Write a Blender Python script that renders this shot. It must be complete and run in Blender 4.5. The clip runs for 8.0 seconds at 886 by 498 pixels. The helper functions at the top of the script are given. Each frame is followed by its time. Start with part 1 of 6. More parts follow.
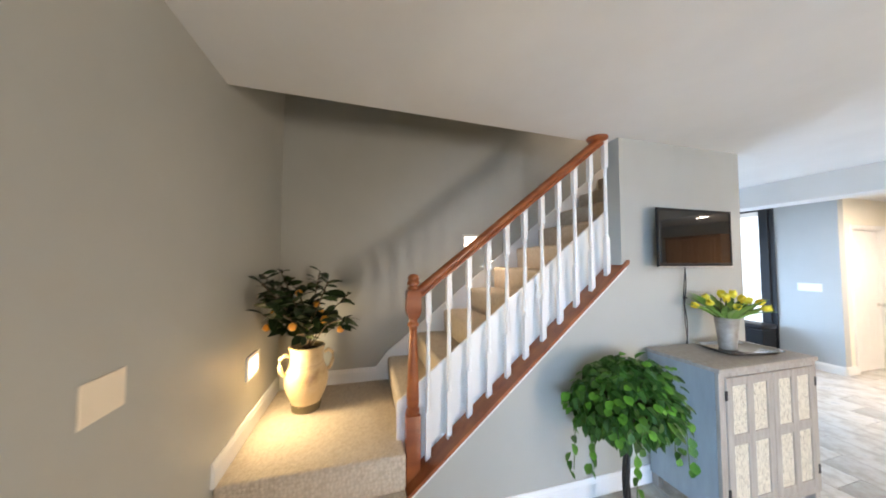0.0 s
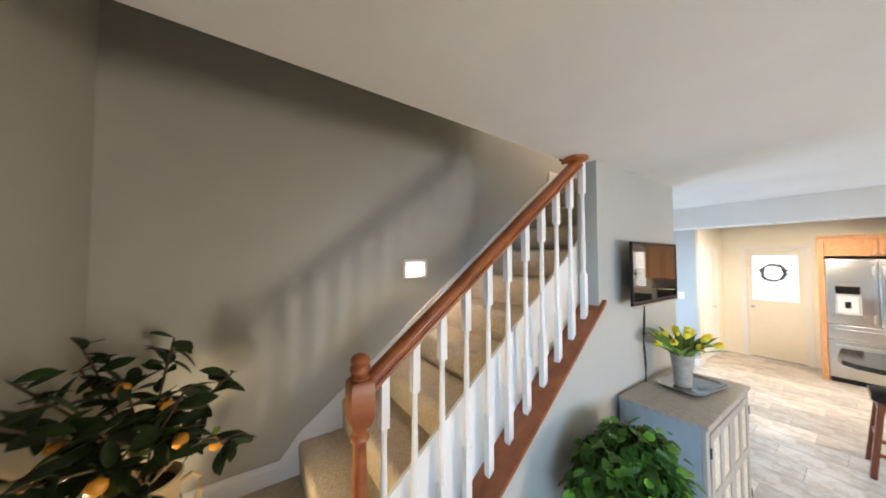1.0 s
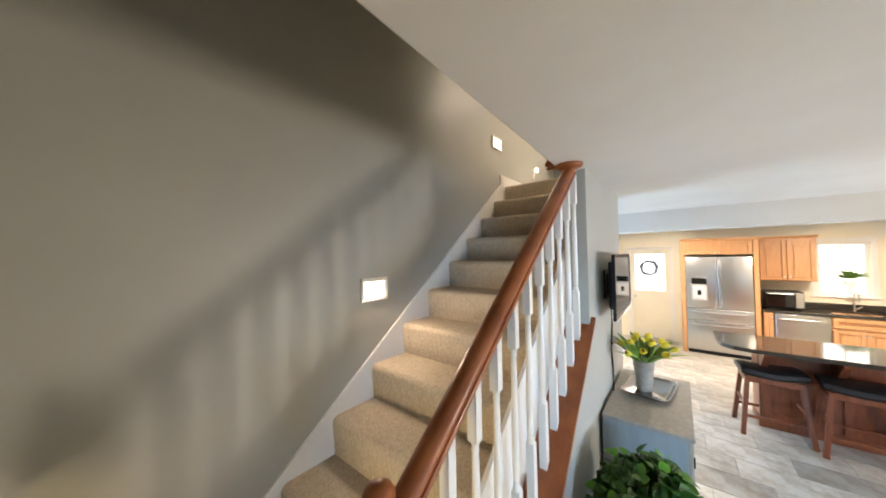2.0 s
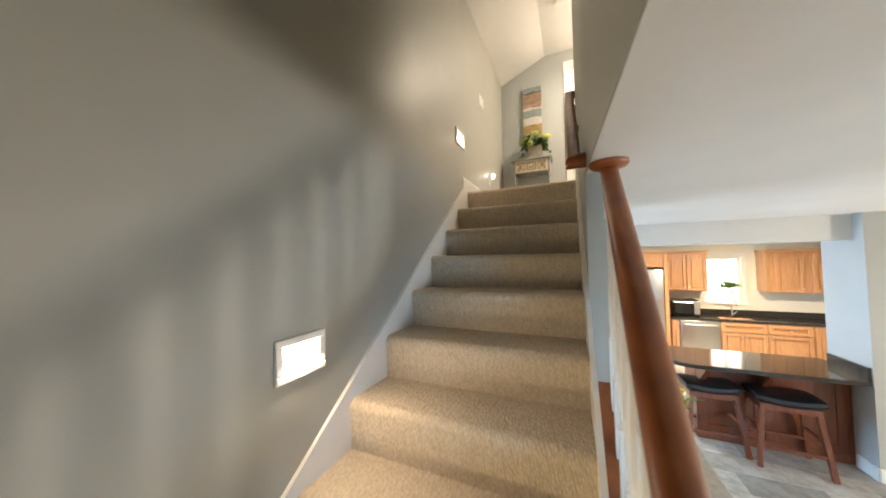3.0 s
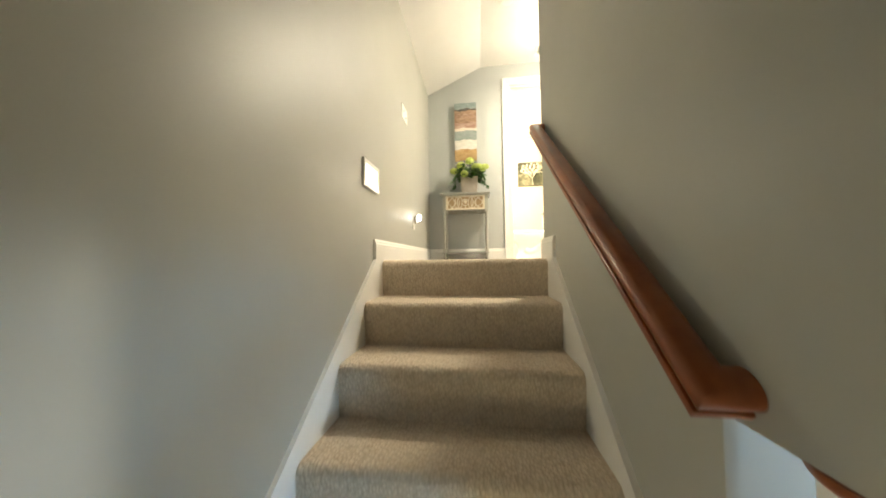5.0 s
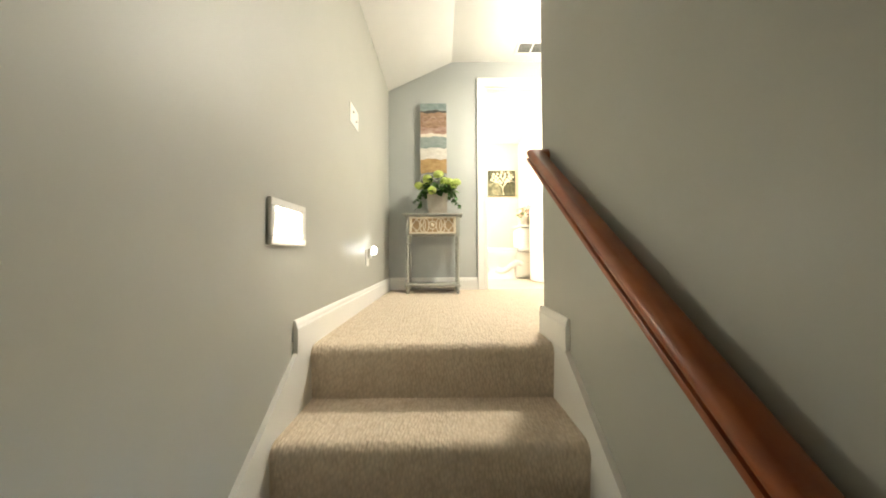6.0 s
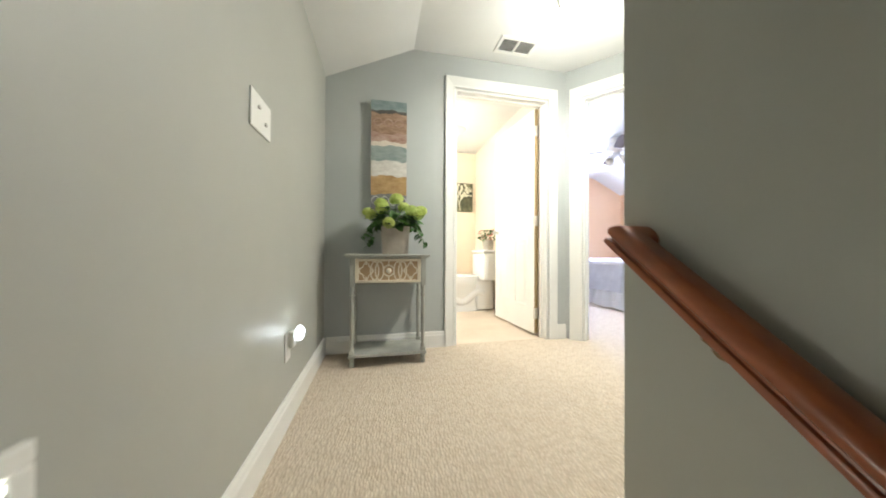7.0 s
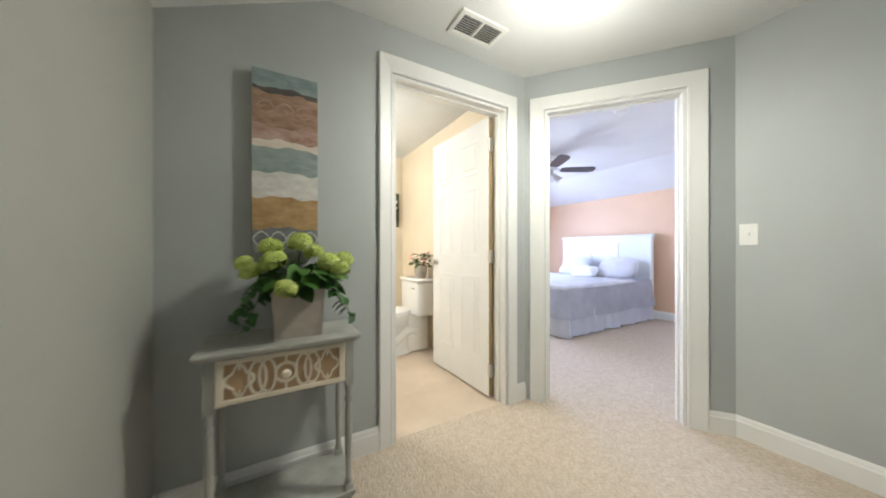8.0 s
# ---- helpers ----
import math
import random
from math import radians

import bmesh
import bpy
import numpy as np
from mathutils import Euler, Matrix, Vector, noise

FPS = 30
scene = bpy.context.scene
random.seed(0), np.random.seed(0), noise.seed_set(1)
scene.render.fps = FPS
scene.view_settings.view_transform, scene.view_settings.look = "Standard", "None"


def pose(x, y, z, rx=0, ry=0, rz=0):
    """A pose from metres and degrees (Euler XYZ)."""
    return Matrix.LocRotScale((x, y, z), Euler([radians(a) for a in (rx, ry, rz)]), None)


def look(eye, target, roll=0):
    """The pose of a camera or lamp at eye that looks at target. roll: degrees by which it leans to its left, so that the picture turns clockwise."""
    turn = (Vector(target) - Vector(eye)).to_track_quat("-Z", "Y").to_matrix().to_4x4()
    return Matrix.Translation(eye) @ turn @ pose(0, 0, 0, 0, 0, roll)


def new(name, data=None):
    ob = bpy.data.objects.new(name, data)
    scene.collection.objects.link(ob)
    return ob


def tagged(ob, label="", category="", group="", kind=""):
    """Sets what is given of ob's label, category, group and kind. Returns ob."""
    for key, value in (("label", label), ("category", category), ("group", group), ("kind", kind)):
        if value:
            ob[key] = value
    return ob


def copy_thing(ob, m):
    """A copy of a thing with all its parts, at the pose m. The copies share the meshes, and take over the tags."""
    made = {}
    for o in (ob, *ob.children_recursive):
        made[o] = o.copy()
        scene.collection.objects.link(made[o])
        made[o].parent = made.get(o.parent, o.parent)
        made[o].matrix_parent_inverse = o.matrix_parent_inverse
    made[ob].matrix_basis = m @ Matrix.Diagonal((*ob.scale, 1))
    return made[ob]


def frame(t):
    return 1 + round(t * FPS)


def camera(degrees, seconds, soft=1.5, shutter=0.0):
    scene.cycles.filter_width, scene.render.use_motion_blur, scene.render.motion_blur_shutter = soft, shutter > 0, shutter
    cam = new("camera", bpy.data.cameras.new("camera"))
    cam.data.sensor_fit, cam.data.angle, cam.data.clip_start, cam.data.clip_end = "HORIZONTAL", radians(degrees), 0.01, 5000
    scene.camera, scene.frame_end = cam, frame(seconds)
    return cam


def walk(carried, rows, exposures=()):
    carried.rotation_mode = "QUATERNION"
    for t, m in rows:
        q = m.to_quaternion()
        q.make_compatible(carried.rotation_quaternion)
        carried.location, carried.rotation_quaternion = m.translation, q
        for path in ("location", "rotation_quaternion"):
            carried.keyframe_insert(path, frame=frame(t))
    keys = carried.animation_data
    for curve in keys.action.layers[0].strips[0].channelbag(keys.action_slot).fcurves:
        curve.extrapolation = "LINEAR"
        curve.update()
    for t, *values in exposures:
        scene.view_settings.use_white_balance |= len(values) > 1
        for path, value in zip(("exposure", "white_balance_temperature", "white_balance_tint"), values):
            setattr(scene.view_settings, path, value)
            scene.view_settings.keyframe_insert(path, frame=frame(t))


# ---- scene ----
cam = camera(113.5, 8.0, soft=1.8, shutter=0.3)
PATH = [
    (0.0, pose(2.794, 0.281, 1.582, 92.45, -0.05, 74.66)),
    (0.5, look((2.401, 0.267, 1.746), (0.587, 1.105, 1.831), -0.2)),
    (1.0, look((2.098, 0.225, 1.857), (0.437, 1.337, 1.928), -0.1)),
    (1.5, look((1.799, 0.164, 1.929), (0.338, 1.528, 1.988), -0.2)),
    (1.7, pose(1.698, 0.147, 1.959, 91.39, 0.71, 43.72)),
    (2.8, pose(0.995, 0.490, 2.080, 91.73, 0.93, 26.31)),
    (3.0, pose(0.894, 0.598, 2.115, 92.08, 0.92, 23.71)),
    (3.5, pose(0.701, 0.886, 2.229, 92.61, 0.88, 17.95)),
    (4.0, pose(0.618, 1.135, 2.391, 92.75, 0.38, 13.17)),
    (4.5, pose(0.602, 1.348, 2.578, 92.60, 0.59, 9.95)),
    (5.0, pose(0.577, 1.556, 2.760, 92.03, 0.73, 7.05)),
    (5.2, pose(0.567, 1.642, 2.832, 91.69, 0.80, 5.84)),
    (6.3, pose(0.489, 2.270, 3.213, 90.97, 0.26, -3.26)),
    (6.5, pose(0.465, 2.402, 3.288, 90.94, 0.32, -5.45)),
    (7.0, pose(0.378, 2.755, 3.490, 90.48, -0.23, -12.46)),
    (7.5, pose(0.316, 3.110, 3.669, 90.16, -0.04, -20.66)),
    (8.0, pose(0.417, 3.444, 3.813, 90.05, 0.04, -29.50)),
]
walk(cam, PATH, exposures=[
    (0.0, 0.53, 7600, 18), (0.5, 0.46, 7800, 17), (1.0, 0.50, 7850, 17), (1.5, 0.56, 7900, 16), (3.0, 0.61, 7850, 13), (4.0, 0.82, 7800, 8), (5.0, 1.08, 7600, 5),
    (6.5, 0.70, 6550, 4), (7.0, 0.26, 6150, 3), (7.5, -0.16, 6000, 2), (8.0, -0.44, 6050, 4)])

# ---- world and lights ----
world = bpy.data.worlds.new("sky")
scene.world = world
world.use_nodes = True
sky = world.node_tree.nodes.new("ShaderNodeTexSky")
sky.sky_type, sky.sun_disc = "NISHITA", False
sky.sun_elevation, sky.sun_rotation = radians(35), radians(60)
world.node_tree.links.new(sky.outputs[0], world.node_tree.nodes["Background"].inputs[0])
world.node_tree.nodes["Background"].inputs[1].default_value = 0.12


def area_lamp(name, m, sx, sy, watts, colour):
    data = bpy.data.lights.new(name, "AREA")
    data.shape, data.size, data.size_y, data.energy, data.color = "RECTANGLE", sx, sy, watts, colour
    ob = new(name, data)
    ob.matrix_world = m
    return ob


def point_lamp(name, place, radius, watts, colour):
    data = bpy.data.lights.new(name, "POINT")
    data.shadow_soft_size, data.energy, data.color = radius, watts, colour
    ob = new(name, data)
    ob.location = place
    return ob


# daylight in the window openings
area_lamp("daylight_living_window", look((5.76, 2.75, 1.0), (0, 2.0, 1.5)), 0.44, 0.86, 66, (1.0, 0.985, 0.96))
area_lamp("daylight_kitchen_window", look((3.74, 9.1, 3.3), (3.6, 7.2, 0.9)), 1.3, 1.0, 220, (1.0, 0.98, 0.94))
# fill added for the bluish low wall, cabinet and floor; its window is unseen
front = area_lamp("daylight_front_fill", look((4.6, -0.36, 1.3), (1.1, 2.5, 0.4)), 1.3, 1.1, 29, (0.31, 0.59, 1.0))
front.data.spread = radians(76)
area_lamp("daylight_dining_window", look((-2.33, 5.1, 1.25), (3.4, 5.1, -0.3)), 1.7, 1.9, 108, (0.34, 0.61, 1.0)).data.spread = radians(110)
area_lamp("daylight_bedroom_window", look((3.4, 7.95, 4.15), (3.3, 5, 3.3)), 1.5, 1.2, 160, (0.55, 0.63, 1.0))
area_lamp("daylight_bedroom_side_window", look((4.2, 2.34, 4.15), (4.2, 6.0, 3.2)), 1.2, 1.0, 62, (0.62, 0.70, 1.0))
# lamps
area_lamp("kitchen_lamp_light", look((3.5, 6.2, 2.40), (3.5, 6.201, 0)), 0.26, 0.26, 78, (1.0, 0.92, 0.80)).data.shape = "DISK"
area_lamp("kitchen_door_lamp_light", look((1.42, 6.65, 2.42), (1.42, 6.72, 0)), 0.2, 0.2, 36, (1.0, 0.93, 0.82)).data.shape = "DISK"
point_lamp("hall_lamp_light", (1.55, 4.22, 4.70), 0.09, 20, (1.0, 0.93, 0.83))
area_lamp("hall_lamp_downlight", look((1.55, 4.22, 4.80), (1.551, 4.22, 2.0)), 0.2, 0.2, 24, (1.0, 0.93, 0.83))
point_lamp("bath_lamp_light", (0.40, 6.1, 4.5), 0.16, 58, (1.0, 0.98, 0.965))
# step lights throw their light out and down
area_lamp("step_light_stair", look((0.02, 1.354, 1.775), (0.5, 1.354, 1.40)), 0.14, 0.06, 2.6, (1.0, 0.86, 0.70))
area_lamp("step_light_top", look((0.02, 3.054, 3.20), (0.4, 3.0, 2.75)), 0.14, 0.06, 1.0, (1.0, 0.90, 0.76))
area_lamp("step_light_landing", look((0.62, -0.389, 0.905), (0.66, 0.40, 0.64)), 0.14, 0.06, 6.6, (1.0, 0.87, 0.56))
point_lamp("night_light_bulb", (0.075, 4.11, 3.15), 0.01, 0.3, (0.9, 0.95, 1.0))

# ---- materials ----
def material(name, base, rough=0.6, metal=0.0, spec=0.5):
    m = bpy.data.materials.new(name)
    m.use_nodes = True
    p = m.node_tree.nodes["Principled BSDF"]
    p.inputs["Base Color"].default_value = (*base, 1)
    p.inputs["Roughness"].default_value, p.inputs["Metallic"].default_value = rough, metal
    p.inputs["Specular IOR Level"].default_value = spec
    return m


def node(m, kind, **values):
    n = m.node_tree.nodes.new(kind)
    for key, value in values.items():
        n.inputs[key].default_value = value
    return n


def wire(m, a, out, b, into):
    m.node_tree.links.new(a.outputs[out], b.inputs[into])


def space(m, scale=(1, 1, 1), turn=(0, 0, 0)):
    c, f = node(m, "ShaderNodeTexCoord"), node(m, "ShaderNodeMapping")
    f.inputs["Scale"].default_value, f.inputs["Rotation"].default_value = scale, turn
    wire(m, c, "Object", f, "Vector")
    return f


def grain(m, stops, scale, detail=4.0, stretch=(1, 1, 1), mix=None, rough=0.55):
    """Colour from noise through a ramp; stops: (position, colour)."""
    s = space(m, stretch)
    n = node(m, "ShaderNodeTexNoise", Scale=scale, Detail=detail, Roughness=rough)
    wire(m, s, 0, n, "Vector")
    r = m.node_tree.nodes.new("ShaderNodeValToRGB")
    r.color_ramp.elements[0].position, r.color_ramp.elements[0].color = stops[0][0], (*stops[0][1], 1)
    r.color_ramp.elements[1].position, r.color_ramp.elements[1].color = stops[-1][0], (*stops[-1][1], 1)
    for pos, col in stops[1:-1]:
        e = r.color_ramp.elements.new(pos)
        e.color = (*col, 1)
    wire(m, n, "Fac", r, "Fac")
    wire(m, r, "Color", m.node_tree.nodes["Principled BSDF"], "Base Color")
    return r


def relief(m, scale, strength, distance=0.002, stretch=(1, 1, 1), detail=3.0):
    s = space(m, stretch)
    n = node(m, "ShaderNodeTexNoise", Scale=scale, Detail=detail)
    wire(m, s, 0, n, "Vector")
    b = node(m, "ShaderNodeBump", Strength=strength, Distance=distance)
    wire(m, n, "Fac", b, "Height")
    wire(m, b, "Normal", m.node_tree.nodes["Principled BSDF"], "Normal")
    return b


def vary(m, amount, hue=0.0):
    """Brightness by the object's own random number."""
    p = m.node_tree.nodes["Principled BSDF"]
    link = p.inputs["Base Color"].links[0]
    info = node(m, "ShaderNodeObjectInfo")
    r = node(m, "ShaderNodeMapRange")
    r.inputs["To Min"].default_value, r.inputs["To Max"].default_value = 1 - amount, 1 + amount
    wire(m, info, "Random", r, "Value")
    h = node(m, "ShaderNodeHueSaturation")
    wire(m, r, "Result", h, "Value")
    m.node_tree.links.new(link.from_socket, h.inputs["Color"])
    wire(m, h, "Color", p, "Base Color")


def glow(name, colour, strength):
    m = material(name, (0.8, 0.8, 0.8), 0.4)
    p = m.node_tree.nodes["Principled BSDF"]
    p.inputs["Emission Color"].default_value, p.inputs["Emission Strength"].default_value = (*colour, 1), strength
    return m


def painted(name, base, rough=0.5):
    m = material(name, base, rough)
    lo, hi = tuple(c * 0.94 for c in base), tuple(min(1, c * 1.05) for c in base)
    grain(m, [(0.3, lo), (0.7, hi)], 1.3, 5.0)
    relief(m, 260, 0.12, 0.001)
    return m


wall_grey = painted("greige_wall_paint", (0.402, 0.402, 0.360), 0.46)
wall_blue = painted("pale_blue_wall_paint", (0.428, 0.446, 0.433), 0.6)
wall_cream = painted("cream_wall_paint", (0.80, 0.69, 0.53), 0.5)
wall_peach = painted("peach_wall_paint", (0.72, 0.49, 0.315), 0.55)
wall_kitchen = painted("ivory_wall_paint", (0.80, 0.75, 0.62), 0.5)
ceiling_white = painted("white_ceiling_paint", (0.72, 0.72, 0.70), 0.8)
trim_white = painted("white_trim_paint", (0.78, 0.77, 0.73), 0.35)
door_white = painted("satin_white_door_paint", (0.80, 0.79, 0.76), 0.6)
# cooler copy of the white trim, tinted for places in blue daylight
trim_daylit = painted("white_trim_daylight_tint", (0.76, 0.78, 0.78), 0.35)

carpet = material("beige_loop_carpet", (0.56, 0.48, 0.38), 0.95, 0, 0.1)
grain(carpet, [(0.28, (0.545, 0.445, 0.34)), (0.5, (0.61, 0.515, 0.405)), (0.74, (0.665, 0.58, 0.47))], 26, 6, rough=0.7)
loop_map = space(carpet, (1, 0.5, 0.5), (0, 0.42, 0.30))
loops = node(carpet, "ShaderNodeTexVoronoi", Scale=104, Randomness=0.68)
wire(carpet, loop_map, 0, loops, "Vector")
loop_bump = node(carpet, "ShaderNodeBump", Strength=0.8, Distance=0.006)
loop_bump.invert = True
wire(carpet, loops, "Distance", loop_bump, "Height")
wire(carpet, loop_bump, "Normal", carpet.node_tree.nodes["Principled BSDF"], "Normal")
# colour falls off from each loop's centre to its rim
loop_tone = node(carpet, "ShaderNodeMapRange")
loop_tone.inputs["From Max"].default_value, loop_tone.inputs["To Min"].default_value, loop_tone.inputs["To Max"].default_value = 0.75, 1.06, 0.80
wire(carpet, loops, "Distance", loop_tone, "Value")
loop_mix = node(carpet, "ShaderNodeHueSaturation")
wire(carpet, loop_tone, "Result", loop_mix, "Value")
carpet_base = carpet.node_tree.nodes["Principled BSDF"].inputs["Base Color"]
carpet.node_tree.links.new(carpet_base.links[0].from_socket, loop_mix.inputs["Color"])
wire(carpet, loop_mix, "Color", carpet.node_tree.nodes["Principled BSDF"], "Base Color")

wood_cherry = material("cherry_stained_wood", (0.28, 0.07, 0.022), 0.36)
grain(wood_cherry, [(0.3, (0.20, 0.046, 0.012)), (0.55, (0.30, 0.080, 0.021)), (0.75, (0.375, 0.112, 0.032))], 14, 5, (1, 0.12, 1))
wood_cherry.node_tree.nodes["Principled BSDF"].inputs["Coat Weight"].default_value = 0.2
wood_oak = material("honey_oak_wood", (0.52, 0.26, 0.10), 0.38)
grain(wood_oak, [(0.28, (0.43, 0.195, 0.08)), (0.5, (0.52, 0.26, 0.118)), (0.75, (0.59, 0.32, 0.155))], 9, 6, (6, 6, 0.5))
wood_red = material("red_brown_island_wood", (0.23, 0.075, 0.035), 0.35)
grain(wood_red, [(0.3, (0.12, 0.032, 0.013)), (0.7, (0.22, 0.066, 0.027))], 8, 6, (5, 5, 0.5))

tile_mat = material("stone_look_floor_tile", (0.5, 0.46, 0.40), 0.28)
grain(tile_mat, [(0.28, (0.17, 0.172, 0.18)), (0.43, (0.34, 0.30, 0.245)), (0.56, (0.47, 0.445, 0.40)), (0.72, (0.24, 0.24, 0.25))], 4.5, 9, (1, 1, 1), rough=0.65)
vary(tile_mat, 0.28)
relief(tile_mat, 18, 0.08, 0.003)
grout = material("grey_grout", (0.30, 0.28, 0.25), 0.9)
bath_tile = material("tan_bath_floor_tile", (0.55, 0.42, 0.29), 0.35)
grain(bath_tile, [(0.3, (0.50, 0.40, 0.30)), (0.7, (0.62, 0.51, 0.40))], 3, 6)
steel = material("brushed_stainless_steel", (0.60, 0.59, 0.57), 0.3, 1.0)
relief(steel, 60, 0.05, 0.001, (1, 1, 40))
nickel = material("satin_nickel", (0.60, 0.58, 0.54), 0.3, 1.0)
black_plastic = material("black_plastic", (0.010, 0.010, 0.011), 0.35, 0.0, 0.2)
screen_black = material("glossy_black_screen", (0.006, 0.006, 0.006), 0.03, 0.0, 0.65)
granite = material("dark_polished_granite", (0.03, 0.028, 0.026), 0.08)
grain(granite, [(0.35, (0.014, 0.013, 0.012)), (0.6, (0.05, 0.043, 0.036)), (0.75, (0.13, 0.10, 0.075))], 70, 8, rough=0.8)
leather_black = material("black_leather", (0.012, 0.011, 0.012), 0.42, 0.0, 0.28)
relief(leather_black, 90, 0.25, 0.002)
white_plastic = material("white_plastic", (0.80, 0.79, 0.75), 0.4)
ceramic = material("white_ceramic", (0.83, 0.82, 0.79), 0.1)
glass = material("clear_glass", (1, 1, 1), 0.02)
glass.node_tree.nodes["Principled BSDF"].inputs["Transmission Weight"].default_value = 1.0
glass.node_tree.nodes["Principled BSDF"].inputs["IOR"].default_value = 1.02
cab_grey = material("weathered_grey_wood_paint", (0.33, 0.29, 0.25), 0.5)
grain(cab_grey, [(0.3, (0.26, 0.225, 0.19)), (0.55, (0.34, 0.30, 0.255)), (0.8, (0.42, 0.375, 0.32))], 7, 8, (5, 5, 0.7), rough=0.7)
cab_lace = material("cream_flecked_panel", (0.65, 0.60, 0.48), 0.5)
grain(cab_lace, [(0.36, (0.27, 0.235, 0.18)), (0.47, (0.52, 0.465, 0.36)), (0.56, (0.64, 0.58, 0.46)), (0.8, (0.74, 0.69, 0.57))], 78, 5, (1, 1, 0.55), rough=0.85)
table_grey = material("distressed_grey_green_paint", (0.36, 0.36, 0.32), 0.5)
grain(table_grey, [(0.3, (0.28, 0.28, 0.25)), (0.6, (0.38, 0.38, 0.335)), (0.8, (0.45, 0.44, 0.39))], 11, 7, (1, 1, 0.5), rough=0.7)
fret_cream = material("cream_fretwork_paint", (0.70, 0.63, 0.50), 0.5)
fret_tan = material("tan_drawer_panel", (0.40, 0.27, 0.15), 0.6)
terracotta = material("cream_glazed_pottery", (0.60, 0.45, 0.25), 0.38)
grain(terracotta, [(0.3, (0.36, 0.22, 0.10)), (0.45, (0.58, 0.42, 0.23)), (0.75, (0.70, 0.56, 0.36))], 6, 8, rough=0.65)
relief(terracotta, 30, 0.35, 0.004)
soil = material("dark_soil", (0.03, 0.02, 0.013), 0.95)

# ---- building helpers ----
def mesh_of(bm, name, mat, smooth=False):
    bmesh.ops.recalc_face_normals(bm, faces=bm.faces)
    me = bpy.data.meshes.new(name)
    bm.to_mesh(me)
    bm.free()
    if mat is not None:
        me.materials.append(mat)
    if smooth:
        for p in me.polygons:
            p.use_smooth = True
        me.set_sharp_from_angle(angle=radians(40))
    return me


def part(name, bm, mat, parent=None, label="", smooth=False):
    """One mesh object, under a thing or part if one is given (all built in world places)."""
    ob = new(name, mesh_of(bm, name, mat, smooth))
    if parent is not None:
        ob.parent = parent
        ob.matrix_parent_inverse = parent.matrix_basis.inverted() if parent.parent is None else Matrix()
    if label:
        tagged(ob, label)
    return ob


def thing(name, place, label, category, group=""):
    ob = new(name)
    ob.empty_display_size = 0.1
    ob.location = place
    return tagged(ob, label, category, group)


def structure(name, bm, mat, label="", smooth=False):
    return tagged(part(name, bm, mat, None, "", smooth), label, "", "", "structure")


def box(bm, x0, x1, y0, y1, z0, z1, bevel=0.0, m=None, seg=2):
    ret = bmesh.ops.create_cube(bm, size=1.0)
    vs = ret["verts"]
    for v in vs:
        v.co = Vector((x0 + (v.co.x + 0.5) * (x1 - x0), y0 + (v.co.y + 0.5) * (y1 - y0), z0 + (v.co.z + 0.5) * (z1 - z0)))
    if bevel > 0:
        es = list({e for v in vs for e in v.link_edges})
        out = bmesh.ops.bevel(bm, geom=es, offset=bevel, segments=seg, profile=0.5, affect="EDGES")
        vs = list({v for f in out["faces"] for v in f.verts} | {v for v in vs if v.is_valid})
    if m is not None:
        bmesh.ops.transform(bm, matrix=m, verts=vs)
    return bm


def cube(x0, x1, y0, y1, z0, z1, bevel=0.0, m=None, seg=2):
    return box(bmesh.new(), x0, x1, y0, y1, z0, z1, bevel, m, seg)


def prism(bm, pts, axis, a, b):
    """Polygon in the two other axes (in order), pushed along axis from a to b."""
    def at(p, k):
        return Vector({"x": (k, p[0], p[1]), "y": (p[0], k, p[1]), "z": (p[0], p[1], k)}[axis])
    lo, hi = [bm.verts.new(at(p, a)) for p in pts], [bm.verts.new(at(p, b)) for p in pts]
    n = len(pts)
    bm.faces.new(lo), bm.faces.new(hi)
    for i in range(n):
        bm.faces.new((lo[i], lo[(i + 1) % n], hi[(i + 1) % n], hi[i]))
    return bm


def lathe(bm, profile, centre, seg=20, m=None):
    """Turned form about a vertical axis; profile: (radius, height) from the base up."""
    rings, cx, cy, cz = [], *centre
    for r, z in profile:
        rings.append([bm.verts.new((cx + r * math.cos(2 * math.pi * i / seg), cy + r * math.sin(2 * math.pi * i / seg), cz + z)) for i in range(seg)])
    for a, b in zip(rings, rings[1:]):
        for i in range(seg):
            bm.faces.new((a[i], a[(i + 1) % seg], b[(i + 1) % seg], b[i]))
    bm.faces.new(rings[0]), bm.faces.new(rings[-1])
    if m is not None:
        bmesh.ops.transform(bm, matrix=m, verts=[v for ring in rings for v in ring])
    return bm


def sweep(bm, path, section, up=(0, 0, 1), close=True):
    """A section (list of (side, up)) carried along a path of points."""
    rings, n = [], len(path)
    path = [Vector(p) for p in path]
    for i, p in enumerate(path):
        d = (path[min(i + 1, n - 1)] - path[max(i - 1, 0)]).normalized()
        s = d.cross(Vector(up))
        s = s.normalized() if s.length > 1e-5 else Vector((1, 0, 0))
        u = s.cross(d).normalized()
        rings.append([bm.verts.new(p + s * a + u * b) for a, b in section])
    k = len(section)
    for a, b in zip(rings, rings[1:]):
        for i in range(k):
            bm.faces.new((a[i], a[(i + 1) % k], b[(i + 1) % k], b[i]))
    if close:
        bm.faces.new(rings[0]), bm.faces.new(rings[-1])
    return bm


def circle(r, n=8):
    return [(r * math.cos(2 * math.pi * i / n), r * math.sin(2 * math.pi * i / n)) for i in range(n)]


def tube(path, r, n=8):
    return sweep(bmesh.new(), path, circle(r, n))


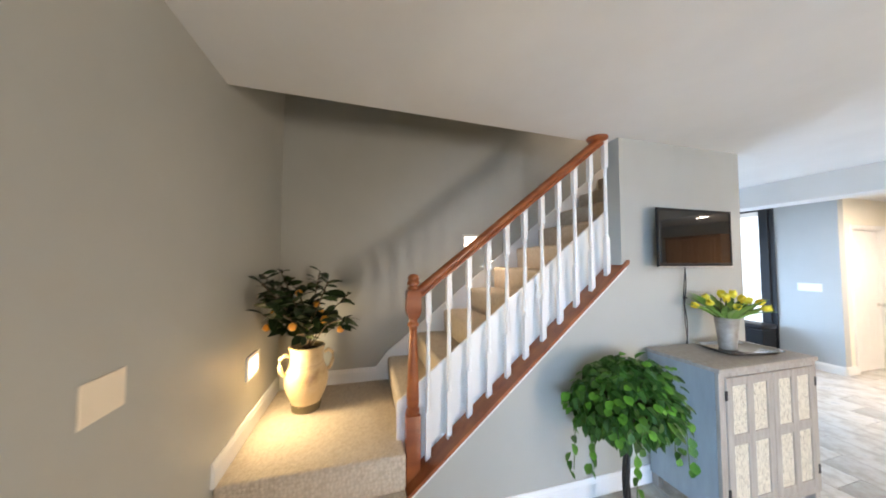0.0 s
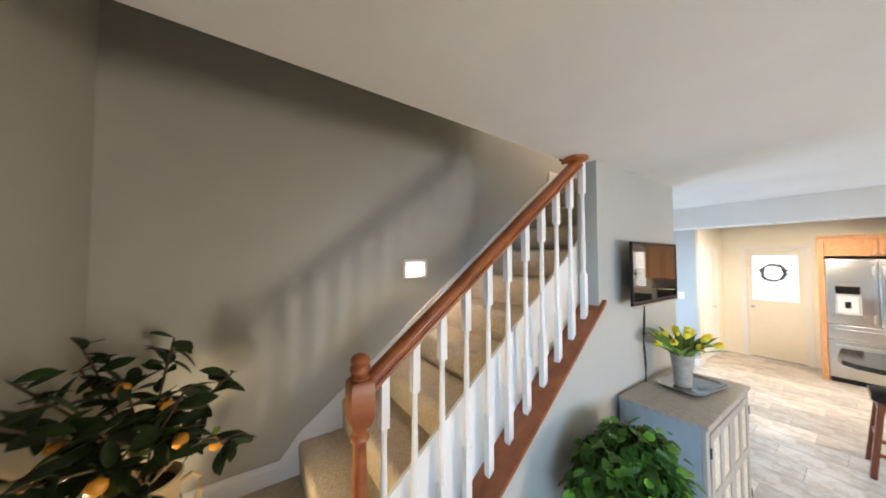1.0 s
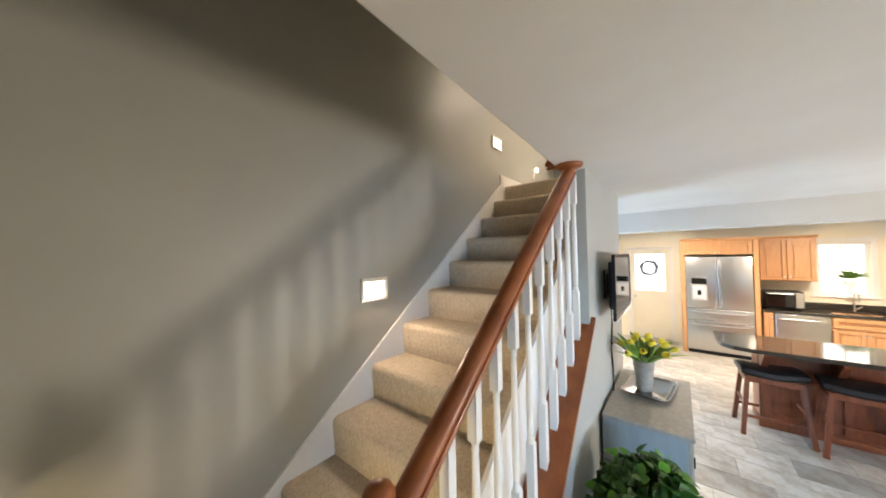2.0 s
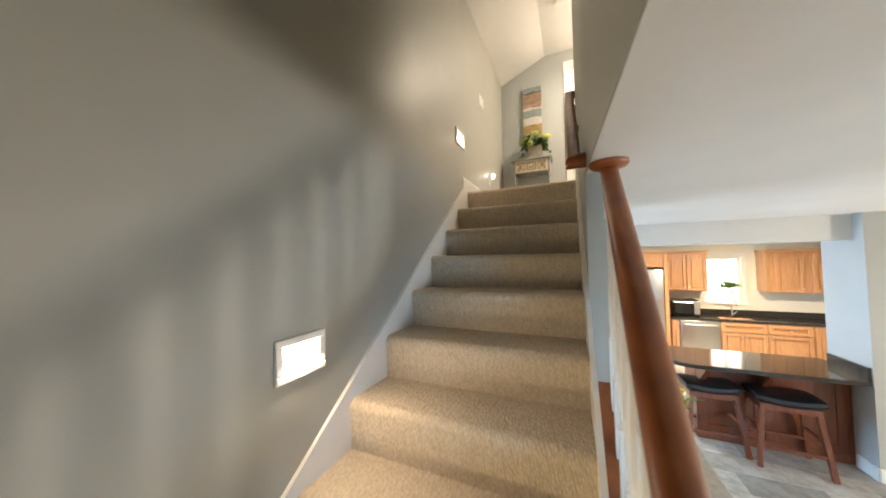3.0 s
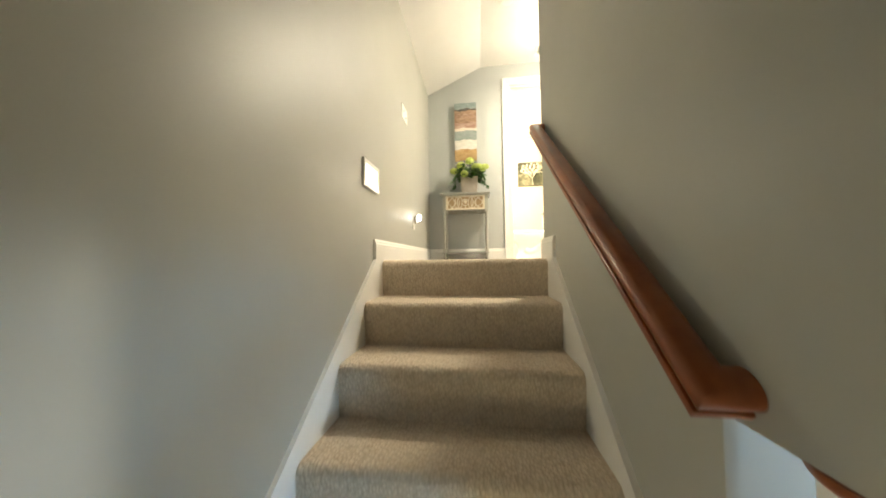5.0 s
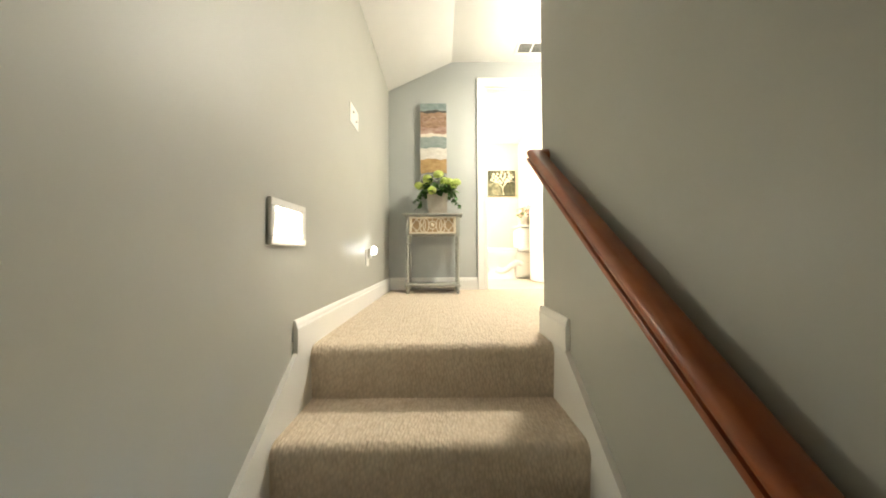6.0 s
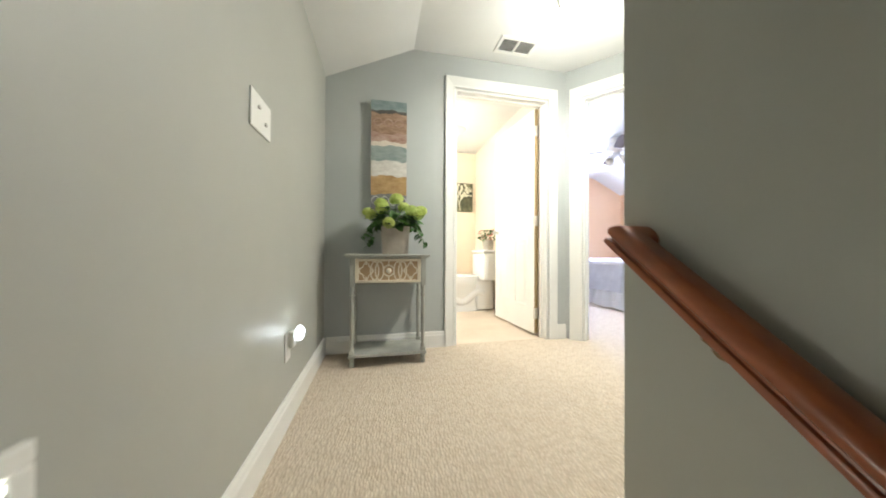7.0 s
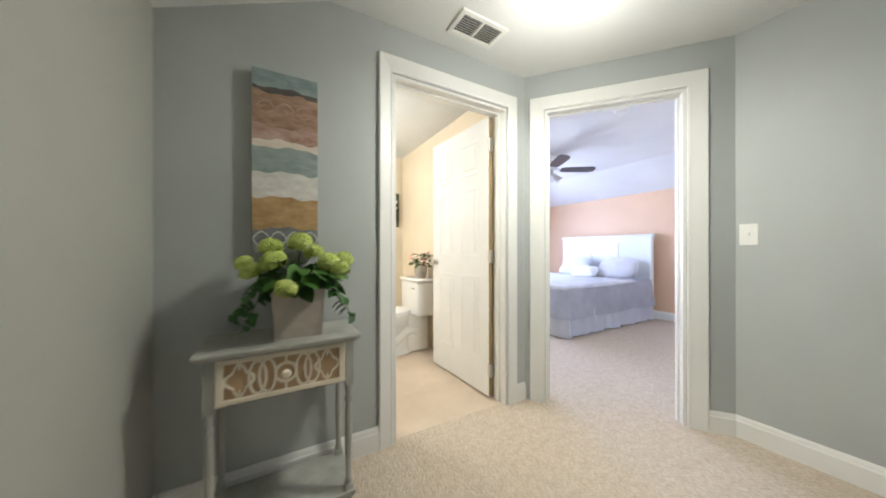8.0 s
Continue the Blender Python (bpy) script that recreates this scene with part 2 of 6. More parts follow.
# ---- main measures ----
W, WO = 0.967, 1.10            # wall beside the stairs: inner and outer face
YT, TD, TR = 3.20, 0.269, 0.206  # top nosing, tread, riser
H = 2.758                      # upper floor
ZL = H - 11 * TR               # landing
ZC = 2.502                     # ceiling below
CZ = 5.026                     # ceiling above
Y0 = -0.409                    # wall at the landing
YF = 4.951                     # far wall of the upper hall
YO, YE = 2.091, 3.356          # opening's end, wall's end
Y1 = YT - 10 * TD              # first nosing above the landing
XE, YK = 5.8, 8.30             # far side of the living room, kitchen's back wall
NX = 1.03                      # line of the balustrade
BEAM = 4.85                    # beam before the kitchen


def nose(y):
    return H - (YT - y) / TD * TR


# ---- structure: floors ----
structure("floor", cube(-2.6, XE + 0.15, Y0 - 0.15, YK + 0.15, -0.12, -0.004), grout, "grey grout bed under the tiled floor")
bm = bmesh.new()
prism(bm, [(0, YT + 0.06), (0, YF + 0.03), (WO, YF + 0.03), (WO, YT + 0.06)], "z", H - 0.02, H)
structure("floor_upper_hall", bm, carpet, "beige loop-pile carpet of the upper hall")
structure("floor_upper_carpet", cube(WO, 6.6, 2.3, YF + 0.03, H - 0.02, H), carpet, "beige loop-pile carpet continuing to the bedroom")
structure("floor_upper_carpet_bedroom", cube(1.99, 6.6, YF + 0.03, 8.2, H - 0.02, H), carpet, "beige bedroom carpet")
structure("floor_bathroom", cube(0.0, 1.99, YF + 0.03, 7.2, H - 0.02, H - 0.004), bath_tile, "tan bathroom floor tiles")

# ceilings
bm = bmesh.new()
prism(bm, [(1.077, Y0), (0.972, YO), (WO, YO), (WO, YK), (XE, YK), (XE, Y0)], "z", ZC, H - 0.02)
structure("ceiling", bm, ceiling_white, "smooth white ceiling of the living room and kitchen")
structure("ceiling_dining", cube(-2.5, WO - 0.001, YE, YK, ZC, H - 0.02), ceiling_white)
bm = bmesh.new()
prism(bm, [(0.0, 4.735), (0.63, CZ), (6.6, CZ), (6.6, CZ + 0.1), (0.0, CZ + 0.1)], "y", Y0, 8.2)
prism(bm, [(4.75, CZ), (5.42, 4.70), (5.42, CZ)], "y", 2.3, 8.0)
structure("ceiling_upper", bm, ceiling_white, "white upper ceiling with a sloped side")

# walls
structure("wall_stair_side", prism(bmesh.new(), [(Y0, 0), (YE, 0), (YE, ZC), (YF + 2.3, ZC), (YF + 2.3, 5.1), (Y0, 5.1)], "x", -0.13, 0.0), wall_grey, "greige painted wall along the stairs")
structure("wall_stair_end", cube(0.0, W, YE - 0.1, YE, 0, ZC), wall_grey)


def holed_wall(x0, x1, z0, z1, hx0, hx1, hz0, hz1, y0, y1):
    """One wall across x with a window cut through it."""
    bm, sides = bmesh.new(), []
    for y in (y0, y1):
        out = [bm.verts.new((x, y, z)) for x, z in ((x0, z0), (x1, z0), (x1, z1), (x0, z1))]
        cut = [bm.verts.new((x, y, z)) for x, z in ((hx0, hz0), (hx1, hz0), (hx1, hz1), (hx0, hz1))]
        for i in range(4):
            j = (i + 1) % 4
            bm.faces.new((out[i], out[j], cut[j], cut[i]))
        sides.append((out, cut))
    for a, b in zip(*sides):
        for i in range(4):
            j = (i + 1) % 4
            bm.faces.new((a[i], a[j], b[j], b[i]))
    return bm


structure("wall_landing_upper", cube(-0.13, WO, Y0 - 0.13, Y0, H - 0.02, 5.1), wall_grey)
structure("wall_landing_low", cube(-0.13, WO, Y0 - 0.13, Y0, 0, H - 0.02), wall_grey)
bm = holed_wall(WO, XE + 0.13, 0, 5.1, 3.9, 5.3, 0.8, 2.0, Y0 - 0.13, Y0)
structure("wall_landing", bm, wall_grey, "greige painted wall beside the landing")
bm = bmesh.new()
# full wall past the opening, and the wall over the opening
prism(bm, [(YO, 0), (YE, 0), (YE, ZC + 0.003), (YO, ZC + 0.003)], "x", W, WO)
prism(bm, [(1.074, Y0), (W, YO), (W, YE), (WO, YE), (WO, Y0)], "z", ZC + 0.003, 5.1)
structure("wall_stair_inner", bm, wall_grey, "greige wall between stairs and living room")


def cap_z(y):
    return 0.298 + (y - 0.57) * 0.828


bm = bmesh.new()
prism(bm, [(Y1 + 0.02, 0), (YO, 0), (YO, cap_z(YO) - 0.04), (Y1 + 0.02, cap_z(Y1 + 0.02) - 0.04)], "x", W, WO)
structure("wall_under_stairs", bm, wall_grey, "low sloped wall under the balustrade")
# upper hall
DH = 2.01                      # door height
bm = bmesh.new()
BX0, BX1 = 0.958, 1.766        # bathroom door opening
box(bm, 0, BX0, YF, YF + 0.12, H - 0.02, 5.1)
box(bm, BX1, 1.99, YF, YF + 0.12, H - 0.02, 5.1)
box(bm, BX0, BX1, YF, YF + 0.12, H + DH, 5.1)
structure("wall_hall_end", bm, wall_blue, "pale blue-grey wall at the end of the hall")
# diagonal wall with the bedroom door, in its own frame: s along it, d into the bedroom
CA, CB = Vector((1.932, YF, 0)), Vector((2.672, 4.06, 0))
DV = (CB - CA).normalized()
DL = (CB - CA).length
DM = Matrix(((DV.x, -DV.y, 0, CA.x), (DV.y, DV.x, 0, CA.y), (0, 0, 1, 0), (0, 0, 0, 1)))
S0, S1 = 0.140, 0.930          # bedroom door opening along the wall
bm = bmesh.new()
box(bm, -0.06, S0, 0, 0.12, H - 0.02, 5.1, 0, DM)
box(bm, S1, DL, 0, 0.12, H - 0.02, 5.1, 0, DM)
box(bm, S0, S1, 0, 0.12, H + DH, 5.1, 0, DM)
structure("wall_hall_diagonal", bm, wall_blue, "pale blue-grey angled wall with the bedroom door")
structure("wall_hall_side", cube(2.672, 2.79, 2.3, 4.06, H - 0.02, 5.1), wall_blue, "pale blue-grey side wall of the hall")
structure("wall_hall_back", cube(WO, 2.672, 2.2, 2.3, H - 0.02, 5.1), wall_blue)
# bathroom and bedroom shells
structure("wall_bath_back", cube(0, 2.0, 7.1, 7.2, H - 0.02, 5.1), wall_cream, "cream bathroom wall")
structure("wall_bath_side", cube(1.86, 1.98, YF + 0.12, 7.1, H - 0.02, 5.1), wall_cream)
structure("wall_bath_inner", cube(0.0, 0.02, YF + 0.12, 7.1, H - 0.02, 5.1), wall_cream)
bm = bmesh.new()
box(bm, 1.98, 2.8, 8.0, 8.15, H - 0.02, 5.1)
box(bm, 4.4, 5.42, 8.0, 8.15, H - 0.02, 5.1)
box(bm, 2.8, 4.4, 8.0, 8.15, H - 0.02, H + 0.75)
box(bm, 2.8, 4.4, 8.0, 8.15, H + 2.05, 5.1)
structure("wall_bedroom_window_side", bm, wall_peach)
structure("wall_bedroom_head", cube(5.42, 5.55, 2.3, 8.1, H - 0.02, 5.1), wall_peach, "peach painted bedroom wall")
structure("wall_bedroom_near", holed_wall(2.79, 5.5, H - 0.02, 5.1, 3.5, 4.9, H + 0.8, H + 2.0, 2.2, 2.3), wall_peach)

# living room and kitchen shell
bm = bmesh.new()
box(bm, XE, XE + 0.13, Y0, 2.35, 0, H)
box(bm, XE, XE + 0.13, 3.15, YK, 0, H)
box(bm, XE, XE + 0.13, 2.35, 3.15, 0, 0.5)
box(bm, XE, XE + 0.13, 2.35, 3.15, 1.65, H)
structure("wall_living_window_side", bm, wall_grey)
bm = bmesh.new()
DX0, DX1 = 0.655, 1.395          # back door opening
WX0, WX1, WZ0, WZ1 = 3.44, 4.0, 1.15, 2.07   # kitchen window
box(bm, 0.33, DX0, YK, YK + 0.14, 0, ZC)
box(bm, DX0, DX1, YK, YK + 0.14, 2.02, ZC)
box(bm, DX1, WX0, YK, YK + 0.14, 0, ZC)
box(bm, WX0, WX1, YK, YK + 0.14, 0, WZ0)
box(bm, WX0, WX1, YK, YK + 0.14, WZ1, ZC)
box(bm, WX1, XE, YK, YK + 0.14, 0, ZC)
structure("wall_kitchen_back", bm, wall_kitchen, "ivory kitchen wall")
bm = bmesh.new()
box(bm, 0.20, 0.33, 6.88, 7.05, 0, ZC)
box(bm, 0.20, 0.33, 7.80, YK, 0, ZC)
box(bm, 0.20, 0.33, 7.05, 7.80, 2.06, ZC)
structure("wall_kitchen_side", bm, wall_kitchen)
bm = bmesh.new()
box(bm, -2.5, -1.7, 6.75, 6.88, 0, ZC)
box(bm, -0.40, 0.33, 6.75, 6.88, 0, ZC)
box(bm, -1.7, -0.40, 6.75, 6.88, 2.485, ZC)
# blue-grey hall paint reused here to carry the tint of the daylight
structure("wall_dining_end", bm, wall_blue, "daylit wall with the blue of the daylight in its colour")
bm = bmesh.new()
box(bm, -2.5, -2.37, 2.0, 4.2, 0, ZC)
box(bm, -2.5, -2.37, 6.0, 6.75, 0, ZC)
box(bm, -2.5, -2.37, 4.2, 6.0, 0, 0.25)
box(bm, -2.5, -2.37, 4.2, 6.0, 2.25, ZC)
structure("wall_dining_window_side", bm, wall_grey)
structure("wall_dining_near", cube(-2.5, -0.13, 2.0, 2.13, 0, ZC), wall_grey)
# beam and right-hand return
structure("beam", cube(-2.37, 3.45, BEAM, BEAM + 0.3, 2.245, ZC), ceiling_white, "white dropped beam before the kitchen")
# greige like its neighbour; the bluer paint stands in for cool daylight
structure("wall_kitchen_return", cube(3.45, 3.61, 4.725, 5.25, 0, ZC), wall_blue, "daylit end wall of the counter, daylight blue put into its colour")
structure("wall_living_end", cube(3.61, XE, 4.725, 4.865, 0, ZC), wall_grey, "greige wall of the living room")

# ---- stairs ----
stairs = thing("staircase", (0.5, Y1, ZL), "carpeted straight staircase with white skirting boards", "staircase")
stairs["kind"] = "structure"


def tread_profile(y, z, depth):
    """Side outline of one carpeted step: riser run up into a full rounded nose."""
    r = 0.034
    pts = [(y + 0.012, z - TR), (y + 0.005, z - 0.10)]
    for i in range(8):
        a = radians(186 - i * 96 / 7)
        pts.append((y + r + r * math.cos(a), z - r + r * math.sin(a)))
    pts += [(y + depth + 0.014, z), (y + depth + 0.014, z - TR)]
    return pts


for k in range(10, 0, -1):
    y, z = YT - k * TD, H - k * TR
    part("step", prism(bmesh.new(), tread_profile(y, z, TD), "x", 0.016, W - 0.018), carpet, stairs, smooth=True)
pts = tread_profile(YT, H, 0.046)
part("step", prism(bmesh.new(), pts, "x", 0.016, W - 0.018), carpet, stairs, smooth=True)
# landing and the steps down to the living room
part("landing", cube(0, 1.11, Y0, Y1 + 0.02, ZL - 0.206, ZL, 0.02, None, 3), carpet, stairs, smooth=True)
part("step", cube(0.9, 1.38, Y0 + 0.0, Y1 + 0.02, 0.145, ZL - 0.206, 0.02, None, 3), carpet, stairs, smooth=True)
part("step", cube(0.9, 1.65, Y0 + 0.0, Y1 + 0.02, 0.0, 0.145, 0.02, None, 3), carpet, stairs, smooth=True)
# skirting boards beside the steps
SK, SK_LOW = 0.082, 0.048
ye = 3.10
part("skirt_board", prism(bmesh.new(), [(Y1 - 0.10, ZL), (Y1 - 0.10, ZL + 0.125), (Y1 + 0.0, nose(Y1) + SK_LOW), (ye, nose(ye) + SK), (ye, nose(ye) - 0.25), (Y1 + 0.1, ZL)], "x", 0.0, 0.016), trim_white, stairs)
part("skirt_board", prism(bmesh.new(), [(Y1 - 0.02, 0.2), (Y1 - 0.02, nose(Y1) + SK_LOW - 0.03), (ye, nose(ye) + SK), (ye, nose(ye) - 0.3)], "x", W - 0.018, W), trim_white, stairs)
part("skirt_end", cube(0.0, 0.0158, ye, 3.27, H - 0.4, H + 0.001), trim_white, stairs)
part("skirt_end", cube(W - 0.0178, W, ye, 3.27, H - 0.4, H + 0.001), trim_white, stairs)

# ---- trim: baseboards, casings, doors ----
def baseboard(a, b, z, side, name="baseboard", mat=None, h=0.12):
    """From a to b along a wall; side: the unit vector into the room."""
    a, b, n = Vector((*a, z)), Vector((*b, z)), Vector((*side, 0)).normalized()
    sec = [(0, 0), (0.016, 0), (0.016, h - 0.03), (0.012, h - 0.022), (0.011, h - 0.012), (0.006, h), (0, h)]
    bm = bmesh.new()
    lo = [bm.verts.new(a + n * d + Vector((0, 0, u))) for d, u in sec]
    hi = [bm.verts.new(b + n * d + Vector((0, 0, u))) for d, u in sec]
    bm.faces.new(lo), bm.faces.new(hi)
    for i in range(len(sec)):
        bm.faces.new((lo[i], lo[(i + 1) % len(sec)], hi[(i + 1) % len(sec)], hi[i]))
    return structure(name, bm, mat or trim_white, "white moulded baseboard")


baseboard((0, 3.10), (0, YF), H, (1, 0))
baseboard((0.016, YF), (0.876, YF), H, (0, -1))
baseboard((1.848, YF), (1.93, YF), H, (0, -1))
baseboard((W, 3.10), (W, YE + 0.016), H, (-1, 0))
baseboard((W - 0.016, YE), (WO, YE), H, (0, 1))
NV = Vector((DV.y, -DV.x, 0))
if NV.y > 0:
    NV = -NV
e1, e2 = CA + DV * (S1 + 0.102), CB
baseboard((e1.x, e1.y), (e2.x, e2.y), H, (NV.x, NV.y))
baseboard((2.672, 4.06), (2.672, 2.3), H, (-1, 0))
baseboard((0, Y0), (0, Y1 - 0.10), ZL, (1, 0))
baseboard((0, Y0), (1.12, Y0), ZL, (0, 1))
baseboard((1.65, Y0), (XE, Y0), 0, (0, 1))
baseboard((WO, Y1 + 0.03), (WO, YE), 0, (1, 0), mat=trim_daylit)
baseboard((3.45, 4.725), (3.45, 4.95), 0, (-1, 0), mat=trim_daylit)
baseboard((3.45, 4.725), (XE, 4.725), 0, (0, -1))
baseboard((-0.40, 6.75), (0.33, 6.75), 0, (0, -1))
baseboard((0.33, 6.75), (0.33, 6.98), 0, (1, 0))
baseboard((XE, Y0), (XE, 4.725), 0, (-1, 0))
baseboard((5.42, 5.0), (5.42, 8.0), H, (-1, 0))


def casing(name, m, s0, s1, z0, top, depth, cw=0.07, hw=0.056):
    """Door lining and casing in a wall's own frame: s along it, d through it (0 at the near face)."""
    # board section from the opening outwards: thin inner bead, hollow, thick outer edge
    sec = [(0.004, 0.0), (0.004, -0.010), (0.010, -0.014), (0.018, -0.012), (0.028, -0.0135), (cw * 0.62, -0.017), (cw - 0.012, -0.020), (cw - 0.004, -0.020), (cw, -0.016), (cw, 0.0)]
    bm, rings = bmesh.new(), []
    for a, z, sx, sz in ((s0, z0, -1, 0), (s0, z0 + top, -1, hw / cw), (s1, z0 + top, 1, hw / cw), (s1, z0, 1, 0)):
        rings.append([bm.verts.new(m @ Vector((a + sx * u, d, z + sz * u))) for u, d in sec])
    n = len(sec)
    for p, q in zip(rings, rings[1:]):
        for i in range(n):
            bm.faces.new((p[i], p[(i + 1) % n], q[(i + 1) % n], q[i]))
    bm.faces.new(rings[0]), bm.faces.new(rings[-1])
    ob = structure(name, bm, trim_white, "white painted door casing")
    bm = bmesh.new()
    # lining with its stop, one section carried up, across and down
    sec = [(-0.004, 0.0), (0.016, 0.0), (0.016, 0.05), (0.028, 0.05), (0.028, 0.08), (0.016, 0.08), (0.016, depth), (-0.004, depth)]
    rings = []
    for a, z, sx, sz in ((s0, z0, 1, 0), (s0, z0 + top, 1, -1), (s1, z0 + top, -1, -1), (s1, z0, -1, 0)):
        rings.append([bm.verts.new(m @ Vector((a + sx * u, d, z + sz * u))) for u, d in sec])
    n = len(sec)
    for p, q in zip(rings, rings[1:]):
        for i in range(n):
            bm.faces.new((p[i], p[(i + 1) % n], q[(i + 1) % n], q[i]))
    bm.faces.new(rings[0]), bm.faces.new(rings[-1])
    part("door_jamb", bm, trim_white, ob)
    return ob


BATH_M = Matrix.Translation((0, YF, 0))
casing("door_casing_bath", BATH_M, BX0, BX1, H, DH, 0.12, 0.082, 0.09)
casing("door_casing_bedroom", DM, S0, S1, H, DH, 0.12, 0.102, 0.092)
casing("door_casing_back", Matrix.Translation((0, YK, 0)), DX0, DX1, 0, 2.02, 0.14)
PAN_M = Matrix(((0, -1, 0, 0.33), (1, 0, 0, 0), (0, 0, 1, 0), (0, 0, 0, 1)))
casing("door_casing_pantry", PAN_M, 7.05, 7.80, 0, 2.06, 0.13)


def panel_door(name, m, w, h, panels, label, knob_side=1, mat=None, hole=None, hinge_mat=None):
    """A door leaf in its own frame: x along it from the hinge, y through it (0 to 0.036), z up."""
    mat = mat or trim_white
    door = thing(name, m.translation, label, "door")
    door["kind"] = "structure"
    bm = bmesh.new()
    if hole:
        a, b, c, d = hole
        box(bm, 0, a, 0, 0.036, 0, h, 0, m), box(bm, b, w, 0, 0.036, 0, h, 0, m)
        box(bm, a, b, 0, 0.036, 0, c, 0, m), box(bm, a, b, 0, 0.036, d, h, 0, m)
    else:
        box(bm, 0, w, 0, 0.036, 0, h, 0.002, m)
    part("door_leaf", bm, mat, door)
    for x0, x1, z0, z1 in panels:
        bm = bmesh.new()
        for y0, y1 in ((-0.004, 0.001), (0.035, 0.040)):
            t = 0.018
            box(bm, x0, x1, y0, y1, z0, z0 + t, 0.002, m, 1), box(bm, x0, x1, y0, y1, z1 - t, z1, 0.002, m, 1)
            box(bm, x0, x0 + t, y0, y1, z0 + t, z1 - t, 0.002, m, 1), box(bm, x1 - t, x1, y0, y1, z0 + t, z1 - t, 0.002, m, 1)
            box(bm, x0 + 0.045, x1 - 0.045, y0, y1, z0 + 0.045, z1 - 0.045, 0.003, m, 1)
        part("raised_panel", bm, mat, door)
    for z in (0.18, h / 2, h - 0.2):
        bm = bmesh.new()
        box(bm, -0.014, 0.004, -0.006, 0.042, z - 0.045, z + 0.045, 0.002, m)
        lathe(bm, [(0.007, -0.05), (0.007, 0.05)], (-0.012, -0.008, z), 8, m)
        part("hinge", bm, nickel, door, "satin nickel hinge")
    kx = w - 0.065
    bm = bmesh.new()
    for s in (1, -1):
        turn = m @ Matrix.Translation((kx, 0.018, 0.93)) @ pose(0, 0, 0, 90 * s, 0, 0)
        lathe(bm, [(0.028, 0.018), (0.028, 0.024), (0.010, 0.028), (0.010, 0.045), (0.024, 0.052), (0.027, 0.066), (0.018, 0.078), (0.004, 0.08)], (0, 0, 0), 14, turn)
    part("door_knob", bm, nickel, door, "round satin nickel knob", smooth=True)
    return door


SIX = lambda w, h: [(0.11, w / 2 - 0.05, h - 0.38, h - 0.13), (w / 2 + 0.05, w - 0.11, h - 0.38, h - 0.13),
                    (0.11, w / 2 - 0.05, 0.98, h - 0.48), (w / 2 + 0.05, w - 0.11, 0.98, h - 0.48),
                    (0.11, w / 2 - 0.05, 0.22, 0.84), (w / 2 + 0.05, w - 0.11, 0.22, 0.84)]
hx, hy, ex, ey = 1.748, 5.078, 1.702, 5.83
dirv = Vector((ex - hx, ey - hy, 0)).normalized()
BD = Matrix(((dirv.x, -dirv.y, 0, hx), (dirv.y, dirv.x, 0, hy), (0, 0, 1, H + 0.012), (0, 0, 0, 1)))
bath_door = panel_door("door_bathroom", BD, 0.76, 1.985, SIX(0.76, 1.985), "white six-panel bathroom door standing wide open", mat=door_white)
part("door_edge", cube(-0.0015, 0.0, 0.002, 0.034, 0.004, 1.981, 0, BD), material("tan_hinge_edge", (0.30, 0.21, 0.10), 0.7), bath_door, "thin tan strip on the hinge edge")
PD = Matrix(((0, -1, 0, 0.30), (1, 0, 0, 7.068), (0, 0, 1, 0.01), (0, 0, 0, 1)))
panel_door("door_pantry", PD, 0.714, 2.03, SIX(0.714, 2.03), "white panelled closet door, closed")
KD = Matrix(((-1, 0, 0, DX1 - 0.018), (0, -1, 0, YK + 0.076), (0, 0, 1, 0.01), (0, 0, 0, 1)))
KW = DX1 - DX0 - 0.036
GX0, GX1, GZ0, GZ1 = 0.072, 0.632, 1.07, 1.90   # glazed part of the back door
back_door = panel_door("door_back", KD, KW, 1.99, [(0.09, KW / 2 - 0.03, 0.2, 0.86), (KW / 2 + 0.03, KW - 0.09, 0.2, 0.86)],
                       "ivory half-glazed back door with a wreath", mat=wall_kitchen, hole=(GX0, GX1, GZ0, GZ1))
part("pane", cube(GX0, GX1, 0.014, 0.020, GZ0, GZ1, 0, KD), glass, back_door).visible_shadow = False
bm = bmesh.new()
for a in ((GX0 - 0.02, GX0, GZ0 - 0.02, GZ1 + 0.02), (GX1, GX1 + 0.02, GZ0 - 0.02, GZ1 + 0.02), (GX0, GX1, GZ0 - 0.02, GZ0), (GX0, GX1, GZ1, GZ1 + 0.02)):
    box(bm, a[0], a[1], -0.006, 0.042, a[2], a[3], 0.003, KD)
part("glazing_frame", bm, trim_white, back_door)

# sky and yard behind the windows
haze = glow("bright_overcast_distance", (0.64, 0.81, 1.0), 1.3)
for name, c in (("backdrop", (0.0, 2.2, 9.6, 9.62, -0.5, 3.2)), ("backdrop_yard", (2.6, 5.0, 9.6, 9.62, -0.5, 3.2)),
                ("backdrop_dining", (-3.2, 0.1, 8.0, 8.02, -0.5, 3.2)), ("backdrop_bedroom", (1.6, 5.5, 9.4, 9.42, 2.6, 5.6))):
    structure(name, cube(*c), haze)


